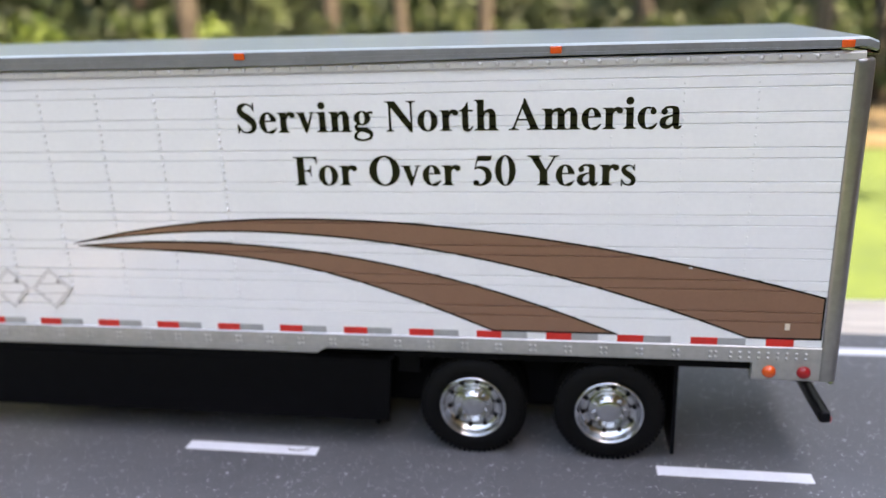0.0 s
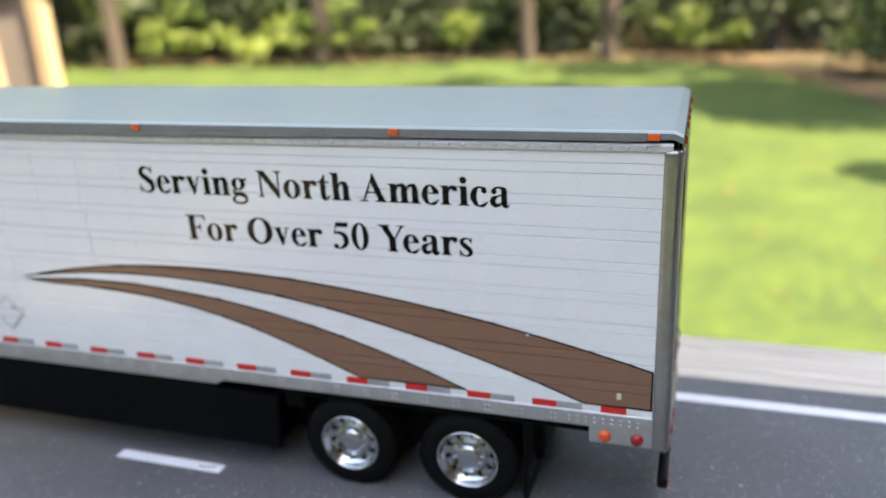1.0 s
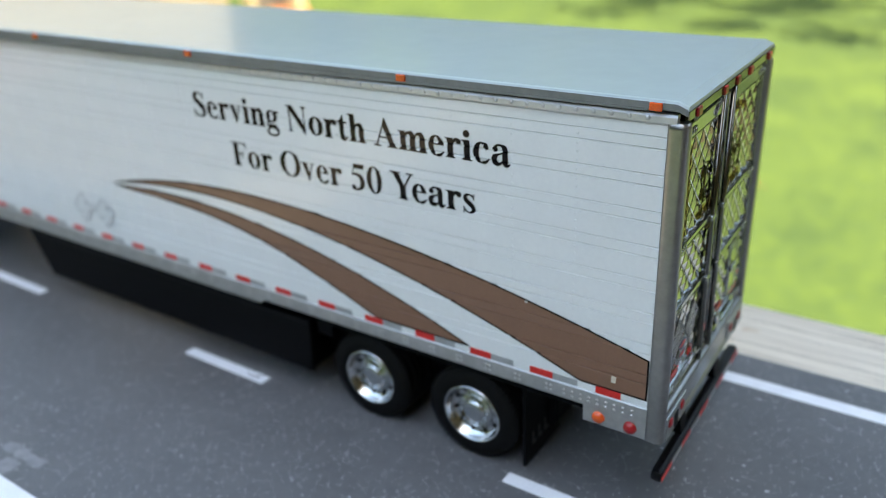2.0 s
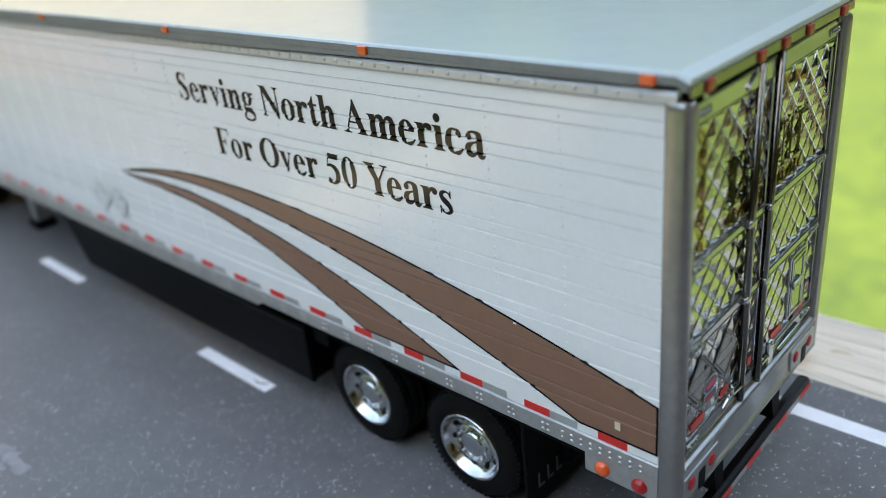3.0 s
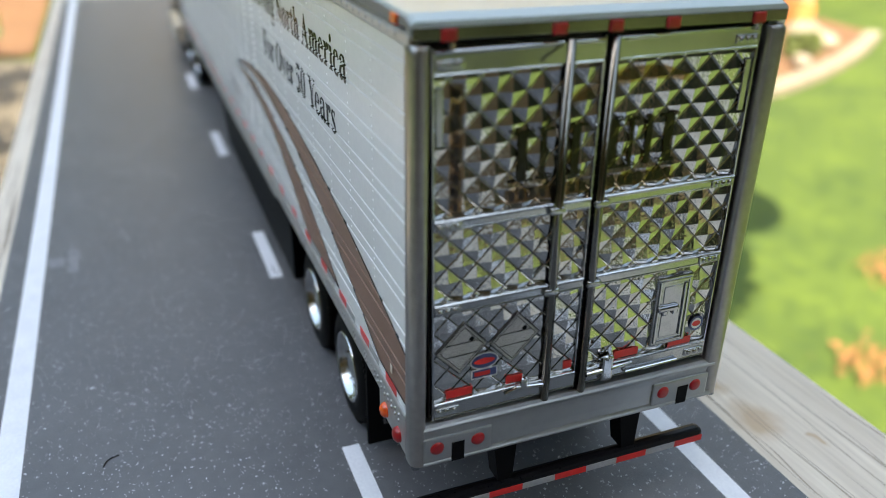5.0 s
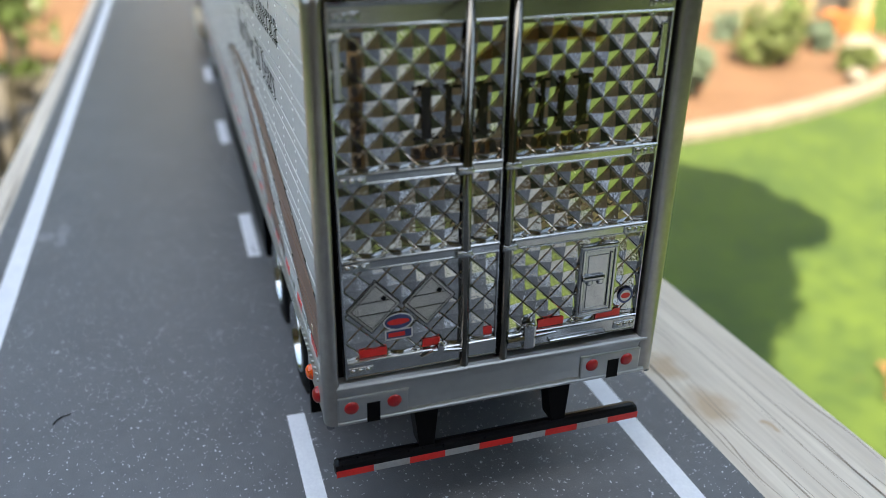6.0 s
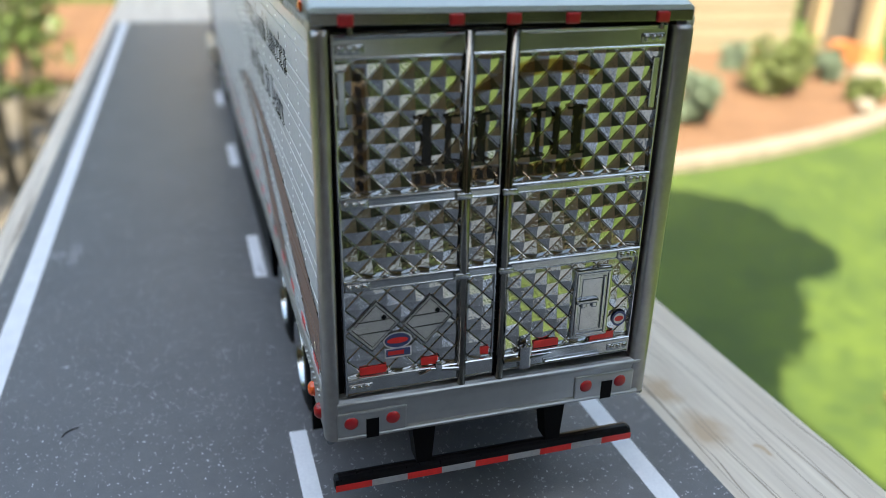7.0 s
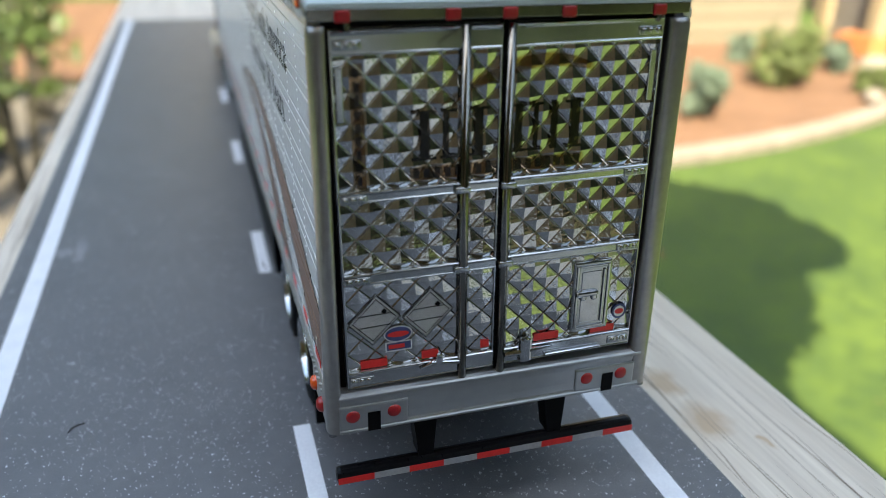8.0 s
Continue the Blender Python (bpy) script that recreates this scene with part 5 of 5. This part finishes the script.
for a_ in ((-0.3, 0.3, -0.14, -0.11), (-0.3, 0.3, 0.11, 0.14), (-0.3, -0.27, -0.11, 0.11), (0.27, 0.3, -0.11, 0.11)):
    part("side", boxed(*a_, 0.0, 0.24, bevel=0.01), M_TERRACOTTA, planter, scale=1.0)
part("soil", boxed(-0.27, 0.27, -0.11, 0.11, 0.0, 0.2), M_LITTER, planter, scale=1.0)
bush(-5.9, -1.75, 0.45, 1.1, M_SHRUB, "leggy dark-stemmed garden shrub", 7, GROUND + 0.02)


def leggy(x, y, h, seed):
    """A bare-stemmed shrub with a sparse top."""
    rng = random.Random(seed)
    t = thing("shrub", "leggy shrub with dark bare stems and sparse leaves", "shrub", (x, y, GROUND + 0.02))
    tops = []
    for k in range(7):
        a_, r_ = rng.uniform(0, 6.3), rng.uniform(0.05, 0.28)
        mid = Vector((math.cos(a_) * r_ * 0.5, math.sin(a_) * r_ * 0.5, h * 0.5))
        top_ = Vector((math.cos(a_) * r_ * 1.3, math.sin(a_) * r_ * 1.3, h * rng.uniform(0.8, 1.0)))
        bm = tube(bmesh.new(), (math.cos(a_) * 0.05, math.sin(a_) * 0.05, 0), mid, 0.028, 0.02, 6)
        tube(bm, mid, top_, 0.02, 0.008, 6)
        part("stem", bm, M_STEM, t, scale=1.0)
        tops.append(top_)
    bm = bmesh.new()
    for p in tops:
        leaves(bm, p, 0.22, 24, 0.055, rng, 0.8)
        leaves(bm, p * 0.72, 0.16, 16, 0.05, rng, 0.8)
    part("foliage", bm, M_MIDLEAF, t, scale=1.0)


for k, (x, y, h) in enumerate(((-5.5, -1.15, 1.15), (-6.4, -1.5, 1.3), (-7.4, -1.3, 1.3), (-4.9, -1.5, 0.9), (-8.3, -1.75, 1.2))):
    leggy(x, y, h, 60 + k)
bush(-11.6, -2.2, 0.7, 0.9, M_SHRUB, "bright green shrub in mulch", 8)

rng = random.Random(11)
for k, (x, y, hgt, tr, low_, sp, dk) in enumerate((
        (-11.6, 13.8, 9, 0.20, 2.4, 2.2, 0), (-7.4, 14.8, 10, 0.24, 2.6, 2.4, 0), (-3.05, 14.3, 10, 0.15, 3.0, 2.0, 1), (-1.6, 14.3, 11, 0.17, 3.2, 2.2, 1),
        (1.2, 15.0, 10, 0.2, 3.0, 2.3, 0), (4.2, 14.6, 9, 0.16, 2.6, 2.2, 1), (7.0, 15.5, 10, 0.2, 2.8, 2.4, 0), (-5.0, 16.5, 11, 0.2, 2.2, 2.4, 1),
        (-9.4, 16.8, 10, 0.22, 2.0, 2.5, 1), (-14.5, 15.6, 10, 0.2, 2.2, 2.4, 1), (-0.2, 17.2, 11, 0.2, 2.0, 2.5, 1), (2.8, 17.6, 11, 0.2, 2.0, 2.5, 1), (9.8, 13.0, 9, 0.2, 2.4, 2.4, 1),
        (12.5, 9.5, 9, 0.2, 2.4, 2.4, 0), (14.0, 5.0, 9, 0.2, 2.4, 2.4, 1), (14.5, 0.5, 9, 0.2, 2.4, 2.4, 0), (13.5, -3.5, 9, 0.2, 2.4, 2.4, 1), (-12.8, 11.5, 9, 0.2, 2.4, 2.2, 1))):
    far_ = 1.18 if y > 13 else 1.0
    tree(x * far_, y * far_, hgt * far_, tr * far_, low_ * far_, sp * far_, 100 + k, bool(dk))
def sapling(x, y, h, r, seed, mt=None):
    rng = random.Random(seed)
    t = thing("sapling", "sapling at the edge of the woods, sun or shade put into its leaf colour", "sapling", (x, y, GROUND), "saplings")
    part("stem", tube(bmesh.new(), (0, 0, -0.05), (0.05, 0, h), 0.03, 0.01, 6), M_BARK, t, scale=1.0)
    bm = bmesh.new()
    for k in range(5):
        leaves(bm, (rng.gauss(0, r * 0.5), rng.gauss(0, r * 0.3), h * rng.uniform(0.55, 1.1)), r * rng.uniform(0.3, 0.6), 60, 0.10, rng, 0.7)
    # the leaf colour chosen here carries the sapling's sun or shade
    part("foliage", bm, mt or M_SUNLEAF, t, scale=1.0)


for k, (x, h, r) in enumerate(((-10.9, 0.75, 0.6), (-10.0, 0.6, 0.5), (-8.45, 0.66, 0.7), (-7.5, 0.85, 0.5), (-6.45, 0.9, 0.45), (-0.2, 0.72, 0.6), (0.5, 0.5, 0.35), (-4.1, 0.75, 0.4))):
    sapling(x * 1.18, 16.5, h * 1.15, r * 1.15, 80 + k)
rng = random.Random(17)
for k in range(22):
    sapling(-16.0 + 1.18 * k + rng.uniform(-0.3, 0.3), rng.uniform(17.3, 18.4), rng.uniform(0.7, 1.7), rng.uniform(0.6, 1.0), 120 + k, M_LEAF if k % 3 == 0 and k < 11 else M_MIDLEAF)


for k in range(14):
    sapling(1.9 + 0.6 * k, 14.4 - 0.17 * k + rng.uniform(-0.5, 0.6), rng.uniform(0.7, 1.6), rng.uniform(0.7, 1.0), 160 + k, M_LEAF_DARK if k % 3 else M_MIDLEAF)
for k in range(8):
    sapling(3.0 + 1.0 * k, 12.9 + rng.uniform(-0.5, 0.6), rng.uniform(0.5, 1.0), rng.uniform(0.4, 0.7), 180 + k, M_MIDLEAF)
tree(4.6, 13.2, 9, 0.15, 4.8, 1.9, 141, True)
tree(2.74, 9.75, 10, 0.13, 6.0, 1.6, 140)
# out-of-view trees, added so that their crowns shade part of the lawn
def shadow_tree(x, y, tip, trunk, spread, seed, count):
    """A tree whose trunk leans over to its crown at tip."""
    rng = random.Random(seed)
    t = thing("tree", "unseen leaning tree with a leafy crown, added to shade the lawn", "tree", (x, y, GROUND))
    tip = Vector(tip) - Vector((x, y, GROUND))
    bm = bmesh.new()
    mid = Vector((tip.x * 0.3, tip.y * 0.3, tip.z * 0.6))
    tube(bm, (0, 0, -0.1), mid, trunk, trunk * 0.75, 9)
    tube(bm, mid, tip, trunk * 0.75, trunk * 0.4, 9)
    ends = []
    for k in range(9):
        a_ = k * 2.4
        e = tip + Vector((math.cos(a_) * spread * rng.uniform(0.3, 0.9), math.sin(a_) * spread * rng.uniform(0.3, 0.9), rng.uniform(-0.2, 0.5)))
        tube(bm, tip, e, trunk * 0.3, trunk * 0.1, 6)
        ends.append(e)
    part("trunk", bm, M_BARK, t, "grey-brown trunk and limbs", scale=1.0)
    bm = bmesh.new()
    for e in ends + [tip]:
        leaves(bm, e, spread * 0.5, count // 10, 0.10, rng)
    part("crown", bm, M_LEAF, t, "green leaves", scale=1.0)


shadow_tree(1.9, 0.5, (-0.67, 1.68, 2.3), 0.07, 0.66, 31, 12000)
shadow_tree(1.7, 0.35, (0.08, 1.08, 2.3), 0.07, 0.6, 34, 12000)
shadow_tree(6.7, 9.8, (6.3, 9.5, 4.4), 0.2, 2.0, 32, 8500)
shadow_tree(6.4, 5.8, (6.05, 5.92, 3.2), 0.1, 0.45, 33, 2500)

# low undergrowth and far woods all round, in the shade-darkened leaf colour
bm = bmesh.new()
rng = random.Random(5)
for k in range(1100):
    a_ = rng.uniform(-3.14, 3.14)
    r_ = rng.uniform(21.0, 26.0)
    leaves(bm, (-1 + r_ * math.sin(a_), r_ * math.cos(a_), GROUND + 14.0 * rng.random() ** 1.2), 1.5, 26, 0.42, rng)
tagged(part("far_woods", bm, M_LEAF_DARK, None, scale=1.0), "dense woods beyond the lawn, shade put into their leaf colour", "woods", kind="stuff")
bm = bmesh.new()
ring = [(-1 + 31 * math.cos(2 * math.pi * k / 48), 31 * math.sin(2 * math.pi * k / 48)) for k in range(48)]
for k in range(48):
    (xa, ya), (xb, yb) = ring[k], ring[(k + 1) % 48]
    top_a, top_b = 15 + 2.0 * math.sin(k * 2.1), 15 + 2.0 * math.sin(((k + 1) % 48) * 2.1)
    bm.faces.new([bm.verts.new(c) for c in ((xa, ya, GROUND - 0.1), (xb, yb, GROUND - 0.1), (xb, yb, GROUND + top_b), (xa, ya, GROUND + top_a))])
tagged(part("backdrop", bm, M_WOODS, None, scale=1.0), "flat sheet of distant green woods with shade painted between the trees", "woods", kind="structure")
bm = bmesh.new()
for k in range(420):
    x = rng.uniform(-21, 14)
    leaves(bm, (x, 17.6 + rng.uniform(0, 2.2), GROUND + rng.uniform(0.0, 1.5)), 0.6, 22, 0.16, rng)
tagged(part("undergrowth", bm, M_LEAF_DARK, None, scale=1.0), "low undergrowth below the trees, shade put into its leaf colour", "undergrowth", kind="stuff")
bm = bmesh.new()
shore = [(-30, 16.6), (-8, 16.9), (-5, 17.2), (-3, 16.6), (-1, 16.4), (0.2, 15.8), (1.1, 14.6), (1.9, 12.6), (2.3, 10.9), (2.9, 9.6), (4.5, 9.4), (8, 9.6), (25, 10.0)]
rows_ = [[bm.verts.new((x, y + (40 - y) * q, GROUND + 0.02)) for x, y in shore] for q in (0, 0.1, 1)]
for a_, b_ in zip(rows_, rows_[1:]):
    for i in range(len(shore) - 1):
        bm.faces.new((a_[i], a_[i + 1], b_[i + 1], b_[i]))
tagged(part("woodland_floor", bm, M_LITTER, None, scale=1.0), "brown leaf litter and dry grass, tree shade put into the colour", "leaf litter", kind="structure")
bm = bmesh.new()
for x, y, r, many in ((-2.42, 3.52, 0.32, 110), (-1.8, 2.68, 0.32, 110), (0.29, 6.7, 0.14, 6), (0.53, 4.49, 0.12, 5), (1.15, 5.16, 0.12, 5), (0.27, 7.95, 0.15, 6), (0.4, 5.6, 0.12, 4), (1.1, 7.9, 0.15, 5), (-1.0, 4.9, 0.1, 4), (-3.4, 2.4, 0.1, 4)):
    for k in range(many):
        q = Vector((x + rng.gauss(0, r * 0.3), y + rng.gauss(0, r * 0.3), GROUND + 0.02 + rng.random() * 0.03))
        m = Matrix.Translation(q) @ Euler((rng.uniform(-0.5, 0.5), rng.uniform(-0.5, 0.5), rng.uniform(0, 6.3))).to_matrix().to_4x4()
        bm.faces.new([bm.verts.new(m @ Vector(c)) for c in ((-0.019, 0, 0), (0, -0.011, 0.006), (0.019, 0, 0), (0, 0.011, 0.006))])
tagged(part("fallen_leaves", bm, M_DRY, None, scale=1.0), "scattered orange-brown fallen leaves on the lawn", "leaves", kind="stuff")
